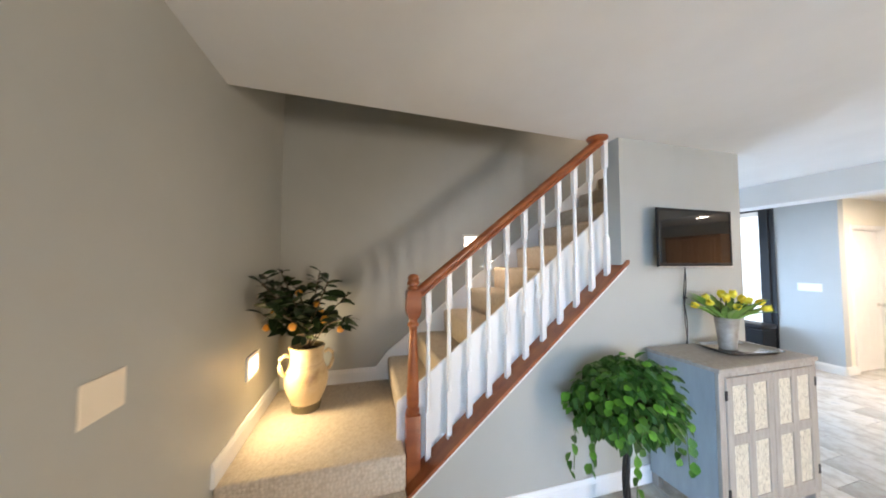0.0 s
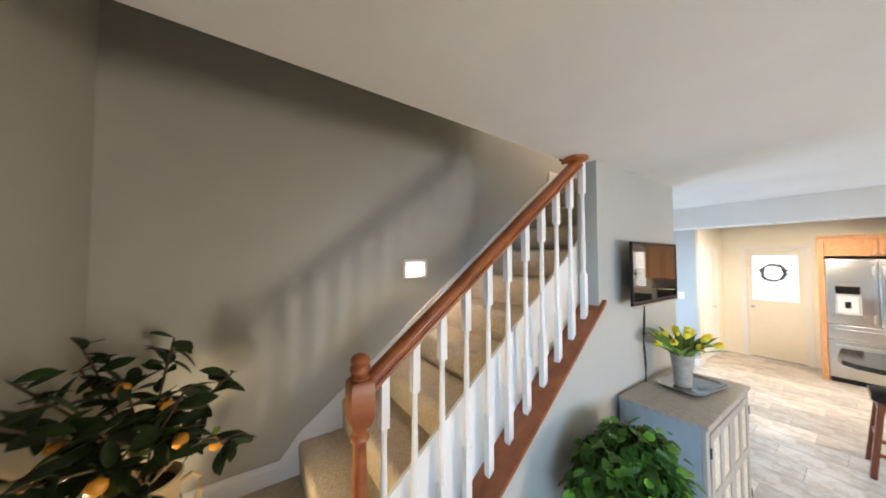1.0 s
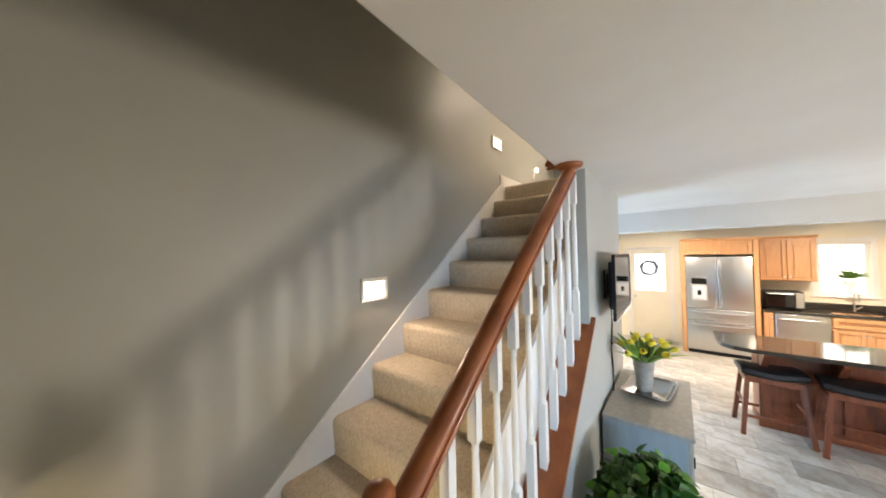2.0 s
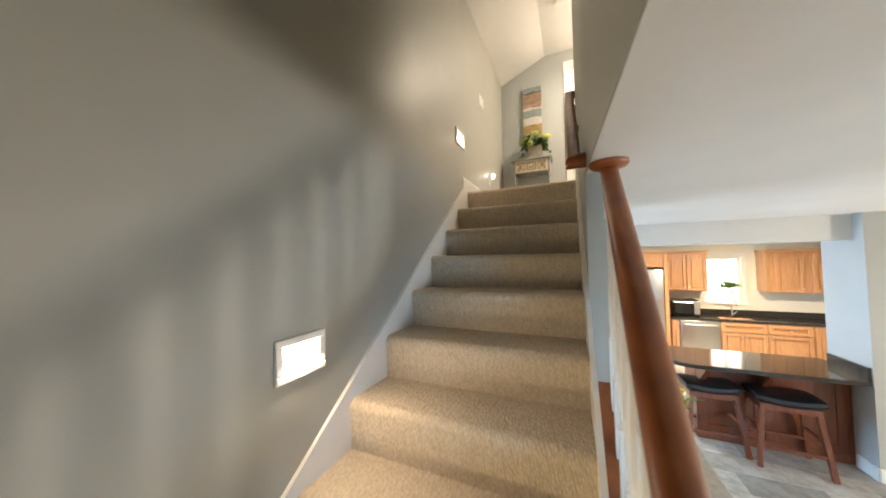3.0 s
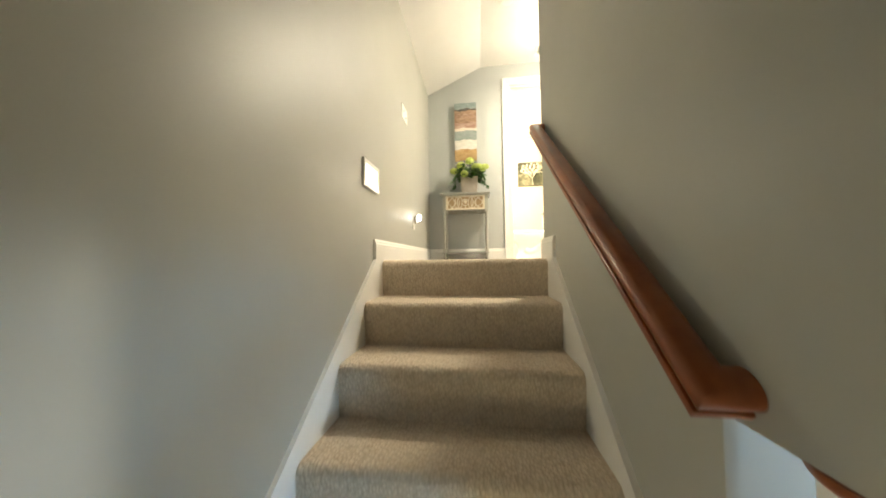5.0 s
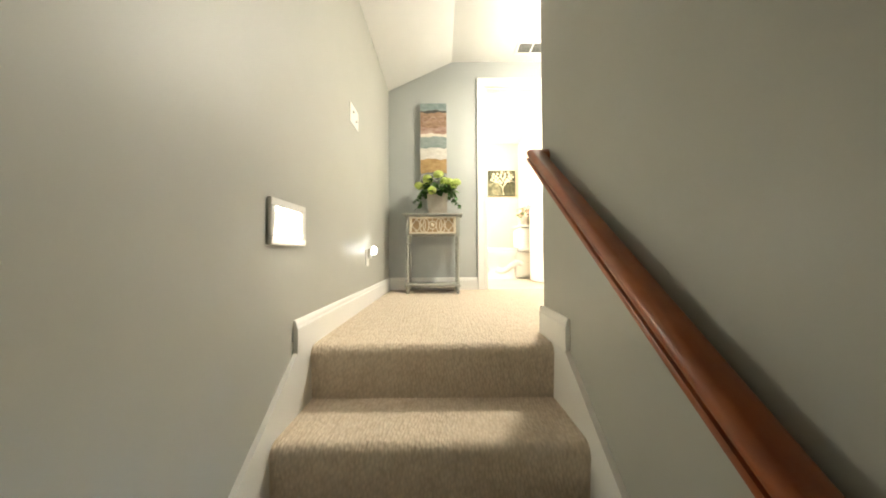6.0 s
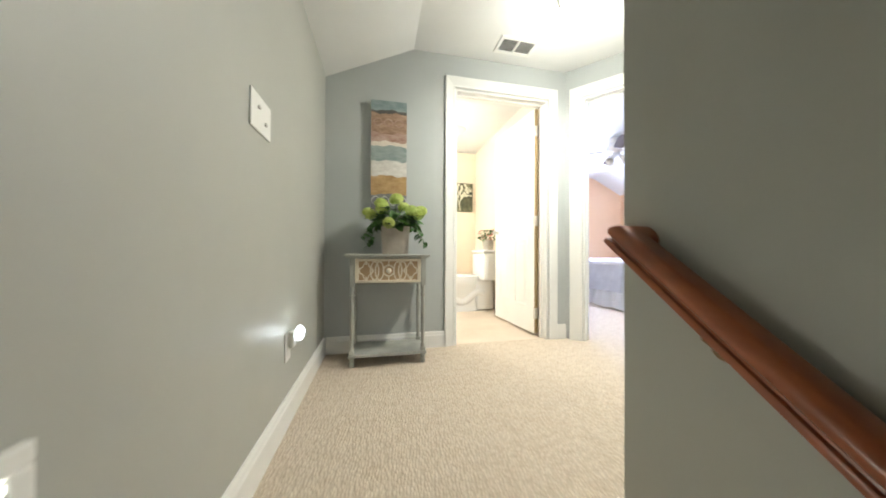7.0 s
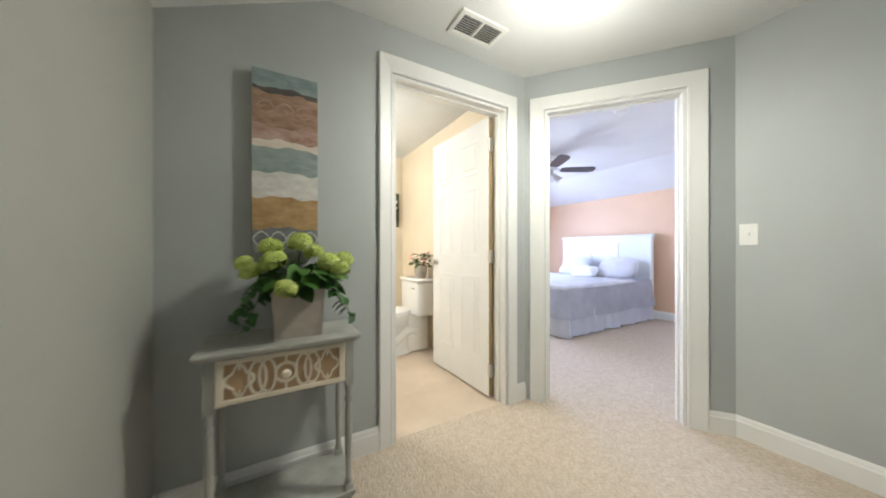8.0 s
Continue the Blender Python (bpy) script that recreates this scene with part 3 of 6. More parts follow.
def window(name, m, s0, s1, z0, z1, cols, rows, mat=None, label="white framed window", depth=0.14):
    """Frame, sill, muntins and panes in a wall's own frame."""
    win = thing(name, m @ Vector(((s0 + s1) / 2, 0, z0)), label, "window")
    win["kind"] = "structure"
    mat = mat or trim_white
    bm = bmesh.new()
    t = 0.045
    for a in ((s0, s0 + t, z0, z1), (s1 - t, s1, z0, z1), (s0 + t, s1 - t, z0, z0 + t), (s0 + t, s1 - t, z1 - t, z1)):
        box(bm, a[0], a[1], 0.04, 0.09, a[2], a[3], 0.003, m)
    part("window_frame", bm, mat, win)
    bm = bmesh.new()
    for i in range(1, cols):
        x = s0 + t + (s1 - s0 - 2 * t) * i / cols
        box(bm, x - 0.011, x + 0.011, 0.052, 0.078, z0 + t, z1 - t, 0, m)
    for j in range(1, rows):
        z = z0 + t + (z1 - z0 - 2 * t) * j / rows
        box(bm, s0 + t, s1 - t, 0.050, 0.080, z - 0.012, z + 0.012, 0, m)
    if cols > 1 or rows > 1:
        part("muntin", bm, mat, win)
    part("pane", cube(s0 + t, s1 - t, 0.063, 0.067, z0 + t, z1 - t, 0, m), glass, win).visible_shadow = False
    bm = bmesh.new()
    for a in ((s0 - 0.07, s0, z0, z1), (s1, s1 + 0.07, z0, z1), (s0 - 0.07, s1 + 0.07, z1, z1 + 0.08)):
        box(bm, a[0], a[1], -0.018, 0.0, a[2], a[3], 0.004, m)
    box(bm, s0 - 0.09, s1 + 0.09, -0.04, 0.03, z0 - 0.025, z0, 0.004, m)
    part("window_sill", bm, mat, win)
    return win


window("window_kitchen", Matrix.Translation((0, YK, 0)), WX0, WX1, WZ0, WZ1, 2, 2)
black_frame = material("black_painted_frame", (0.012, 0.012, 0.014), 0.4)
window("window_dining", Matrix.Translation((0, 6.75, 0)), -1.7, -0.40, 0.02, 2.485, 2, 1, black_frame, "tall black framed glass door")
bm = cube(-0.515, -0.395, 6.715, 6.748, 0.0, 2.48, 0.004)
tagged(part("door_post", bm, black_frame), "broad black post at the glass door", "", "", "structure")
window("window_dining_side", Matrix(((0, -1, 0, -2.37), (1, 0, 0, 0), (0, 0, 1, 0), (0, 0, 0, 1))), 4.2, 6.0, 0.25, 2.25, 2, 1)
# unseen window, added around the front fill lamp
window("window_front", Matrix(((1, 0, 0, 0), (0, -1, 0, Y0), (0, 0, 1, 0), (0, 0, 0, 1))), 3.9, 5.3, 0.8, 2.0, 2, 2)
window("window_bedroom", Matrix.Translation((0, 8.0, 0)), 2.8, 4.4, H + 0.75, H + 2.05, 2, 2)
window("window_bedroom_side", Matrix(((1, 0, 0, 0), (0, -1, 0, 2.3), (0, 0, 1, 0), (0, 0, 0, 1))), 3.5, 4.9, H + 0.8, H + 2.0, 2, 2)
window("window_living", Matrix(((0, 1, 0, XE), (-1, 0, 0, 0), (0, 0, 1, 0), (0, 0, 0, 1))), -3.15, -2.35, 0.5, 1.65, 1, 2)

# ---- balustrade ----
RS = 0.805                     # slope of the rail


def nx(y):
    return 1.006 + (y - 0.57) * 0.030


def rail_z(y):
    return 1.408 + (y - 0.64) * RS


bal = thing("balustrade", (NX, 0.57, 0), "white turned balusters with cherry-stained handrail and newel", "railing")
RAIL_SEC = [(-0.026, -0.032), (0.026, -0.032), (0.030, -0.029), (0.031, -0.020), (0.029, -0.016), (0.0235, -0.014), (0.0225, -0.010), (0.026, -0.006), (0.031, -0.003)]
RAIL_SEC += [(0.034 * math.cos(a), 0.006 + 0.028 * math.sin(a)) for a in [math.pi * k / 12 for k in range(13)]]
RAIL_SEC += [(-0.031, -0.003), (-0.026, -0.006), (-0.0225, -0.010), (-0.0235, -0.014), (-0.029, -0.016), (-0.031, -0.020), (-0.030, -0.029)]
part("handrail", sweep(bmesh.new(), [(nx(0.6), 0.60, rail_z(0.60)), (nx(1.2), 1.2, rail_z(1.2)), (nx(1.965), 1.965, rail_z(1.965))], RAIL_SEC), wood_cherry, bal, "cherry-stained moulded handrail", True)
bm = lathe(bmesh.new(), [(0.030, -0.035), (0.045, -0.026), (0.068, -0.018), (0.074, -0.010), (0.074, 0.0)], (nx(1.95), 1.95, ZC - 0.001), 28)
part("rosette", bm, wood_cherry, bal, "round cherry rosette under the ceiling", True)


NXN, NYN = 1.004, 0.582


def newel():
    n = 0.043
    bm = box(bmesh.new(), NXN - n, NXN + n, NYN - n, NYN + n, 0.0, 0.66, 0.004)
    lathe(bm, [(0.030, 0.655), (0.042, 0.672), (0.043, 0.684), (0.031, 0.696), (0.036, 0.71), (0.038, 0.75), (0.034, 0.90), (0.027, 1.08), (0.024, 1.16), (0.026, 1.18), (0.036, 1.19), (0.036, 1.20), (0.026, 1.212), (0.028, 1.24)], (NXN, NYN, 0), 20)
    sq = n / math.cos(math.pi / 4)
    rings = []
    for r, z in ((0.030, 1.235), (n, 1.275), (n, 1.395), (0.036, 1.408)):
        rings.append([bm.verts.new((NXN + a * r, NYN + b * r, z)) for a, b in ((1, 1), (-1, 1), (-1, -1), (1, -1))])
    for p, q in zip(rings, rings[1:]):
        for i in range(4):
            bm.faces.new((p[i], p[(i + 1) % 4], q[(i + 1) % 4], q[i]))
    bm.faces.new(rings[0]), bm.faces.new(rings[-1])
    lathe(bm, [(0.028, 1.405), (0.037, 1.411), (0.038, 1.419), (0.030, 1.427), (0.028, 1.433), (0.037, 1.440), (0.039, 1.450), (0.034, 1.460), (0.031, 1.465), (0.036, 1.472), (0.036, 1.482), (0.029, 1.495), (0.015, 1.503), (0.002, 1.505)], (NXN, NYN, 0), 22)
    return bm


part("newel_post", newel(), wood_cherry, bal, "cherry-stained turned newel post with ball top", True)
for i in range(11):
    y = 0.676 + 0.1335 * i
    lo, hi = cap_z(y), min(rail_z(y) - 0.02, ZC)
    L, s = hi - lo, 0.0165
    zb, zt = lo + 0.27 * L, hi - 0.21 * L
    bm = bmesh.new()
    prism(bm, [(y - s, cap_z(y - s) - 0.01), (y + s, cap_z(y + s) - 0.01), (y + s, zb), (y - s, zb)], "x", nx(y) - s, nx(y) + s)
    top = [(y - s, zt), (y + s, zt), (y + s, min(hi + s * RS, ZC)), (y - s, min(hi - s * RS, ZC))]
    prism(bm, top, "x", nx(y) - s, nx(y) + s)
    lathe(bm, [(0.0165, -0.002), (0.0155, 0.012), (0.0105, 0.028), (0.0135, 0.034), (0.0115, 0.042), (0.0145, 0.07), (0.0150, 0.14), (0.0135, 0.30 * L), (0.0110, zt - zb - 0.05), (0.0105, zt - zb - 0.035), (0.0135, zt - zb - 0.028), (0.0105, zt - zb - 0.018), (0.0160, zt - zb + 0.002)], (nx(y), y, zb), 12)
    part("baluster", bm, trim_white, bal, "", True)
# sloped cap, its trim strip, and the white side panel of the steps
bm = bmesh.new()
ya, yb = 0.535, YO + 0.045
prism(bm, [(ya, cap_z(ya)), (yb, cap_z(yb)), (yb, cap_z(yb) - 0.026), (ya, cap_z(ya) - 0.026)], "x", W - 0.004, WO + 0.026)
part("base_cap", bm, wood_cherry, bal, "sloped cherry cap board")
bm = bmesh.new()
prism(bm, [(ya, cap_z(ya) - 0.026), (YO + 0.03, cap_z(YO + 0.03) - 0.026), (YO + 0.03, cap_z(YO + 0.03) - 0.05), (ya, cap_z(ya) - 0.05)], "x", WO, WO + 0.014)
box(bm, WO, WO + 0.014, ya - 0.012, ya + 0.012, 0, cap_z(ya) - 0.03)
part("trim_strip", bm, trim_white, bal)

# wall handrail up the second half
wr = thing("wall_handrail", (0.90, 2.06, 2.5), "cherry-stained wall handrail with returned ends", "handrail")
p0, p1 = Vector((0.917, 2.022, 2.538)), Vector((0.922, 3.325, 3.537))
d = (p1 - p0).normalized()
WALL_SEC = [(a, b * 0.9) for a, b in RAIL_SEC]
bm, rings = bmesh.new(), []
side, rise = Vector((1, 0, 0)), Vector((1, 0, 0)).cross(d).normalized()
q0, q1 = p0 + d * 0.034, p1 - d * 0.034
# mitred returns: each corner cut at 45 degrees, then straight into the wall
for q, turn, wall_end in ((q0, 1, True), (q0, 1, False), (q1, -1, False), (q1, -1, True)):
    ring = [q + side * a + rise * b + d * (a * turn) for a, b in WALL_SEC]
    rings.append([bm.verts.new((W + 0.002, v.y, v.z) if wall_end else v) for v in ring])
n = len(WALL_SEC)
for a, b in zip(rings, rings[1:]):
    for i in range(n):
        bm.faces.new((a[i], a[(i + 1) % n], b[(i + 1) % n], b[i]))
bm.faces.new(rings[0]), bm.faces.new(rings[-1])
part("rail", bm, wood_cherry, wr, "", True)
brass_dark = material("antique_brass", (0.22, 0.13, 0.06), 0.45, 0.8)
for k in (0.14, 0.5, 0.86):
    q = p0.lerp(p1, k)
    bm = tube([q + Vector((0, 0, -0.028)), q + Vector((0.0, 0, -0.055)), q + Vector((0.03, 0, -0.075)), q + Vector((0.048, 0, -0.075))], 0.006)
    lathe(bm, [(0.022, 0), (0.022, 0.006), (0.012, 0.010)], (0, 0, 0), 12, Matrix.Translation(q + Vector((0.049, 0, -0.075))) @ pose(0, 0, 0, 0, -90, 0))
    part("bracket", bm, brass_dark, wr, "", True)

# ---- step lights, plates ----
light_glow = glow("lit_step_light_lens", (1.0, 0.96, 0.86), 7.0)
light_warm = glow("warm_lit_step_light_lens", (1.0, 0.90, 0.66), 7.0)


def step_light(m, w, h, mat, label):
    """On a wall: x along the wall, y out of it, z up; centred."""
    ob = thing("step_light", m.translation, label, "light", "step lights")
    bm = bmesh.new()
    fw = 0.026
    for a in ((-w / 2, w / 2, h / 2 - fw, h / 2), (-w / 2, w / 2, -h / 2, -h / 2 + fw), (-w / 2, -w / 2 + fw, -h / 2 + fw, h / 2 - fw), (w / 2 - fw, w / 2, -h / 2 + fw, h / 2 - fw)):
        box(bm, a[0], a[1], 0, 0.013, a[2], a[3], 0.004, m)
    part("frame", bm, white_plastic, ob)
    part("lens", cube(-w / 2 + fw, w / 2 - fw, 0.001, 0.005, -h / 2 + fw, h / 2 - fw, 0, m), mat, ob, "lit white lens")
    n = 7
    for i in range(n):
        z = -h / 2 + fw + (h - 2 * fw) * (i + 0.5) / n
        part("louvre", cube(-w / 2 + fw, w / 2 - fw, 0.005, 0.010, z - 0.0015, z + 0.0015, 0, m), white_plastic, ob)
    return ob


XW = lambda y, z: Matrix(((0, 1, 0, 0.0), (1, 0, 0, y), (0, 0, 1, z), (0, 0, 0, 1)))
YW = lambda x, z: Matrix(((1, 0, 0, x), (0, 1, 0, Y0), (0, 0, 1, z), (0, 0, 0, 1)))
step_light(XW(1.354, 1.782), 0.208, 0.147, light_glow, "white louvred step light, lit, low on the stair wall")
step_light(XW(3.054, 3.211), 0.222, 0.146, light_glow, "white louvred step light, lit, near the top step")
step_light(YW(0.62, 0.912), 0.215, 0.147, light_warm, "white louvred step light shining on the landing")


def plate(m, w, h, name, label, kind="toggle", n=1, mat=None):
    ob = thing(name, m.translation, label, "wall plate")
    part("cover", cube(-w / 2, w / 2, 0, 0.006, -h / 2, h / 2, 0.003, m), mat or white_plastic, ob)
    for i in range(n):
        x = (i - (n - 1) / 2) * 0.046
        bm = bmesh.new()
        if kind == "toggle":
            box(bm, x - 0.005, x + 0.005, 0.004, 0.018, -0.006, 0.012, 0.002, m)
        elif kind == "rocker":
            box(bm, x - 0.016, x + 0.016, 0.004, 0.009, -0.033, 0.033, 0.002, m)
        elif kind == "outlet":
            for z in (-0.02, 0.02):
                box(bm, x - 0.016, x + 0.016, 0.004, 0.008, z - 0.014, z + 0.014, 0.003, m)
        elif kind == "jack":
            box(bm, x * 1.2 - 0.006, x * 1.2 + 0.006, 0.004, 0.013, 0.011 - i * 0.034, 0.023 - i * 0.034, 0.003, m)
        if kind != "blank":
            part("switch" if kind in ("toggle", "rocker") else "socket", bm, nickel if kind == "jack" else (mat or white_plastic), ob)
    return ob


plate(XW(3.797, 3.925), 0.160, 0.116, "switch_plate", "white double cover plate with two small metal studs", "jack", 2)
plate(Matrix(((0, -1, 0, 2.672), (1, 0, 0, 4.007), (0, 0, 1, 3.892), (0, 0, 0, 1))), 0.075, 0.118, "light_switch", "white single toggle light switch", "toggle", 1)
plate(YW(1.757, 1.21), 0.15, 0.113, "blank_plate", "plain cream blank cover plate on the greige wall", "blank", 1, wall_cream)
plate(Matrix(((1, 0, 0, 0.025), (0, -1, 0, 6.75), (0, 0, 1, 1.20), (0, 0, 0, 1))), 0.25, 0.118, "switch_plate", "white wide switch plate with four rockers", "rocker", 4)
plate(XW(4.10, 3.085), 0.072, 0.118, "wall_outlet", "white duplex outlet low on the wall", "outlet", 1)
nl = thing("night_light", (0.0, 4.13, 3.11), "small white plug-in night light, lit", "night light")
part("body", cube(0.008, 0.032, 4.085, 4.125, 3.08, 3.15, 0.008, None, 3), white_plastic, nl, "", True)
bm = lathe(bmesh.new(), [(0.004, 0.0), (0.028, 0.003), (0.032, 0.012), (0.030, 0.022), (0.018, 0.030), (0.003, 0.032)], (0, 0, 0), 18, Matrix.Translation((0.032, 4.12, 3.135)) @ pose(0, 0, 0, 0, 90, 0))
part("dome", bm, glow("night_light_dome", (0.93, 0.96, 1.0), 3.0), nl, "glowing white dome", True)

# ---- ceiling fittings ----
vent = thing("ceiling_vent", (1.37, 4.745, CZ), "white ceiling air vent with two dark grilles", "vent")
bm = bmesh.new()
vx0, vx1, vy0, vy1 = 1.222, 1.518, 4.655, 4.83
for a in ((vx0, vx1, vy0, vy0 + 0.026), (vx0, vx1, vy1 - 0.026, vy1), (vx0, vx0 + 0.026, vy0 + 0.026, vy1 - 0.026), (vx1 - 0.026, vx1, vy0 + 0.026, vy1 - 0.026), (1.363, 1.377, vy0 + 0.026, vy1 - 0.026)):
    box(bm, a[0], a[1], a[2], a[3], CZ - 0.012, CZ, 0.003)
part("frame", bm, white_plastic, vent)
# flat dark sheet on the uncut ceiling, in place of the duct's shade
part("backing", cube(vx0 + 0.02, vx1 - 0.02, vy0 + 0.02, vy1 - 0.02, CZ - 0.002, CZ + 0.0), material("duct_shade_sheet", (0.10, 0.10, 0.09), 0.9), vent)
for i in range(8):
    y = vy0 + 0.035 + i * 0.0152
    for a, b in ((vx0 + 0.026, 1.363), (1.377, vx1 - 0.026)):
        part("slat", cube(a, b, y - 0.005, y + 0.005, CZ - 0.008, CZ - 0.0065, 0, Matrix.Translation((0, y, CZ - 0.007)) @ pose(0, 0, 0, 35, 0, 0) @ Matrix.Translation((0, -y, -CZ + 0.007))), material("vent_slat_grey", (0.42, 0.41, 0.38), 0.5), vent)
lamp = thing("ceiling_light", (1.55, 4.22, CZ), "flush ceiling light with frosted glass bowl, lit", "light")
part("base", lathe(bmesh.new(), [(0.145, -0.03), (0.155, -0.02), (0.155, 0.0)], (1.55, 4.22, CZ), 32), nickel, lamp, "satin nickel base", True)
bowl = part("bowl", lathe(bmesh.new(), [(0.004, -0.105), (0.05, -0.10), (0.10, -0.08), (0.132, -0.05), (0.14, -0.03)], (1.55, 4.22, CZ), 32), glow("lit_frosted_bowl", (1.0, 0.95, 0.85), 8.0), lamp, "glowing frosted bowl", True)
part("finial", lathe(bmesh.new(), [(0.002, -0.13), (0.012, -0.122), (0.012, -0.11), (0.006, -0.104)], (1.55, 4.22, CZ), 12), nickel, lamp, "", True)


def detector(x, y, z, name="smoke_detector"):
    ob = thing(name, (x, y, z), "round white smoke detector on the ceiling", "smoke detector")
    part("body", lathe(bmesh.new(), [(0.03, -0.04), (0.05, -0.036), (0.062, -0.018), (0.065, 0.0)], (x, y, z), 24), white_plastic, ob, "", True)
    part("ring", lathe(bmesh.new(), [(0.066, -0.008), (0.07, -0.004), (0.07, 0.0)], (x, y, z), 24), white_plastic, ob, "", True)


detector(0.86, 4.05, CZ)
detector(3.0, 4.87, CZ)
dl = thing("ceiling_light", (1.42, 6.65, ZC), "small flush ceiling light near the back door, lit", "light")
part("base", lathe(bmesh.new(), [(0.12, -0.02), (0.12, 0.0)], (1.42, 6.65, ZC), 24), nickel, dl, "", True)
part("bowl", lathe(bmesh.new(), [(0.004, -0.07), (0.05, -0.064), (0.09, -0.045), (0.11, -0.02)], (1.42, 6.65, ZC), 24), glow("bright_frosted_bowl", (1.0, 0.93, 0.8), 3.0), dl, "glowing frosted bowl", True)
kl = thing("ceiling_light", (3.5, 6.2, ZC), "flush round kitchen ceiling light, lit", "light")
part("base", lathe(bmesh.new(), [(0.15, -0.025), (0.15, 0.0)], (3.5, 6.2, ZC), 28), nickel, kl, "", True)
part("bowl", lathe(bmesh.new(), [(0.004, -0.09), (0.06, -0.082), (0.11, -0.06), (0.14, -0.025)], (3.5, 6.2, ZC), 28), glow("dim_frosted_bowl", (1.0, 0.9, 0.75), 3.0), kl, "glowing frosted bowl", True)

# ---- leaves ----
def leaf_mesh(name, length, width, mat, heart=False, fold=0.25, curl=0.3):
    """A pointed leaf along +x, folded on its midrib and drooping at the tip."""
    bm, rows = bmesh.new(), []
    for i in range(7):
        u = i / 6
        w = width / 2 * (math.sin(math.pi * min(1, u ** (0.6 if heart else 1.15))) ** 0.7 if 0 < u < 1 else 0.08)
        x, z = length * u, -curl * length * u * u
        rows.append([bm.verts.new((x - (0.12 * length if heart and i == 1 else 0), s * w, z + fold * abs(s) * w)) for s in (-1, 0, 1)])
    for a, b in zip(rows, rows[1:]):
        for j in range(2):
            bm.faces.new((a[j], a[j + 1], b[j + 1], b[j]))
    return mesh_of(bm, name, mat, True)


def put(mesh, name, m, parent):
    ob = new(name, mesh)
    ob.parent = parent
    ob.matrix_parent_inverse = parent.matrix_basis.inverted() if parent.parent is None else Matrix()
    ob.matrix_basis = m
    return ob


def foliage(name, lo, hi, rough=0.4):
    m = material(name, lo, rough)
    grain(m, [(0.35, lo), (0.7, hi)], 14, 4)
    vary(m, 0.35)
    p = m.node_tree.nodes["Principled BSDF"]
    p.inputs["Specular IOR Level"].default_value = 0.28
    return m


rng = random.Random(7)


def aim(place, way, roll=0.0, size=1.0):
    """Pose with +x along way."""
    way = Vector(way).normalized()
    q = way.to_track_quat("X", "Z")
    return Matrix.Translation(place) @ q.to_matrix().to_4x4() @ pose(0, 0, 0, roll, 0, 0) @ Matrix.Diagonal((size, size, size, 1))


# ---- citrus tree in an urn on the landing ----
PX, PY = 0.40, -0.115
urn = thing("potted_citrus", (PX, PY, ZL), "cream two-handled urn with a dark-leaved citrus bearing orange fruit", "potted plant")
prof = [(0.085, 0.0), (0.094, 0.012), (0.092, 0.03), (0.10, 0.06), (0.132, 0.13), (0.15, 0.20), (0.148, 0.25), (0.132, 0.30), (0.116, 0.33), (0.112, 0.37), (0.114, 0.42), (0.122, 0.445), (0.126, 0.458), (0.118, 0.465), (0.106, 0.455), (0.104, 0.42)]
part("pot", lathe(bmesh.new(), prof, (PX, PY, ZL), 30), terracotta, urn, "cream glazed pottery urn", True)
part("soil", lathe(bmesh.new(), [(0.002, 0.418), (0.105, 0.42), (0.104, 0.425), (0.002, 0.43)], (PX, PY, ZL), 20), soil, urn)
for s in (-1, 1):
    ang = radians(-70 if s < 0 else 100)
    ca, sa = math.cos(ang), math.sin(ang)
    loop = [(0.118, 0.40), (0.150, 0.415), (0.178, 0.39), (0.182, 0.34), (0.168, 0.29), (0.142, 0.27)]
    part("handle", tube([(PX + r * ca, PY + r * sa, ZL + z) for r, z in loop], 0.014, 8), terracotta, urn, "", True)
part("band", lathe(bmesh.new(), [(0.1185, 0.325), (0.123, 0.332), (0.1185, 0.34)], (PX, PY, ZL), 30), terracotta, urn, "", True)
part("foot", lathe(bmesh.new(), [(0.088, 0.0), (0.098, 0.006), (0.1, 0.03), (0.103, 0.055), (0.098, 0.058)], (PX, PY, ZL), 30), material("dark_unglazed_foot", (0.13, 0.10, 0.05), 0.7), urn, "dark unglazed foot", True)
citrus_green = foliage("dark_citrus_leaf", (0.008, 0.020, 0.005), (0.022, 0.045, 0.010), 0.5)
citrus_young = foliage("young_citrus_leaf", (0.11, 0.19, 0.03), (0.18, 0.27, 0.05), 0.4)
bark = material("brown_bark", (0.07, 0.045, 0.025), 0.85)
orange = material("orange_fruit_skin", (0.72, 0.30, 0.03), 0.4)
relief(orange, 120, 0.3, 0.001)
c_leaf = [leaf_mesh("citrus_leaf", 0.135, 0.058, citrus_green, False, 0.2, 0.25), leaf_mesh("citrus_leaf", 0.10, 0.044, citrus_green, False, 0.3, 0.1), leaf_mesh("citrus_leaf", 0.06, 0.034, citrus_young, False, 0.3, 0.2)]
base = Vector((PX, PY, ZL + 0.42))
tips = []
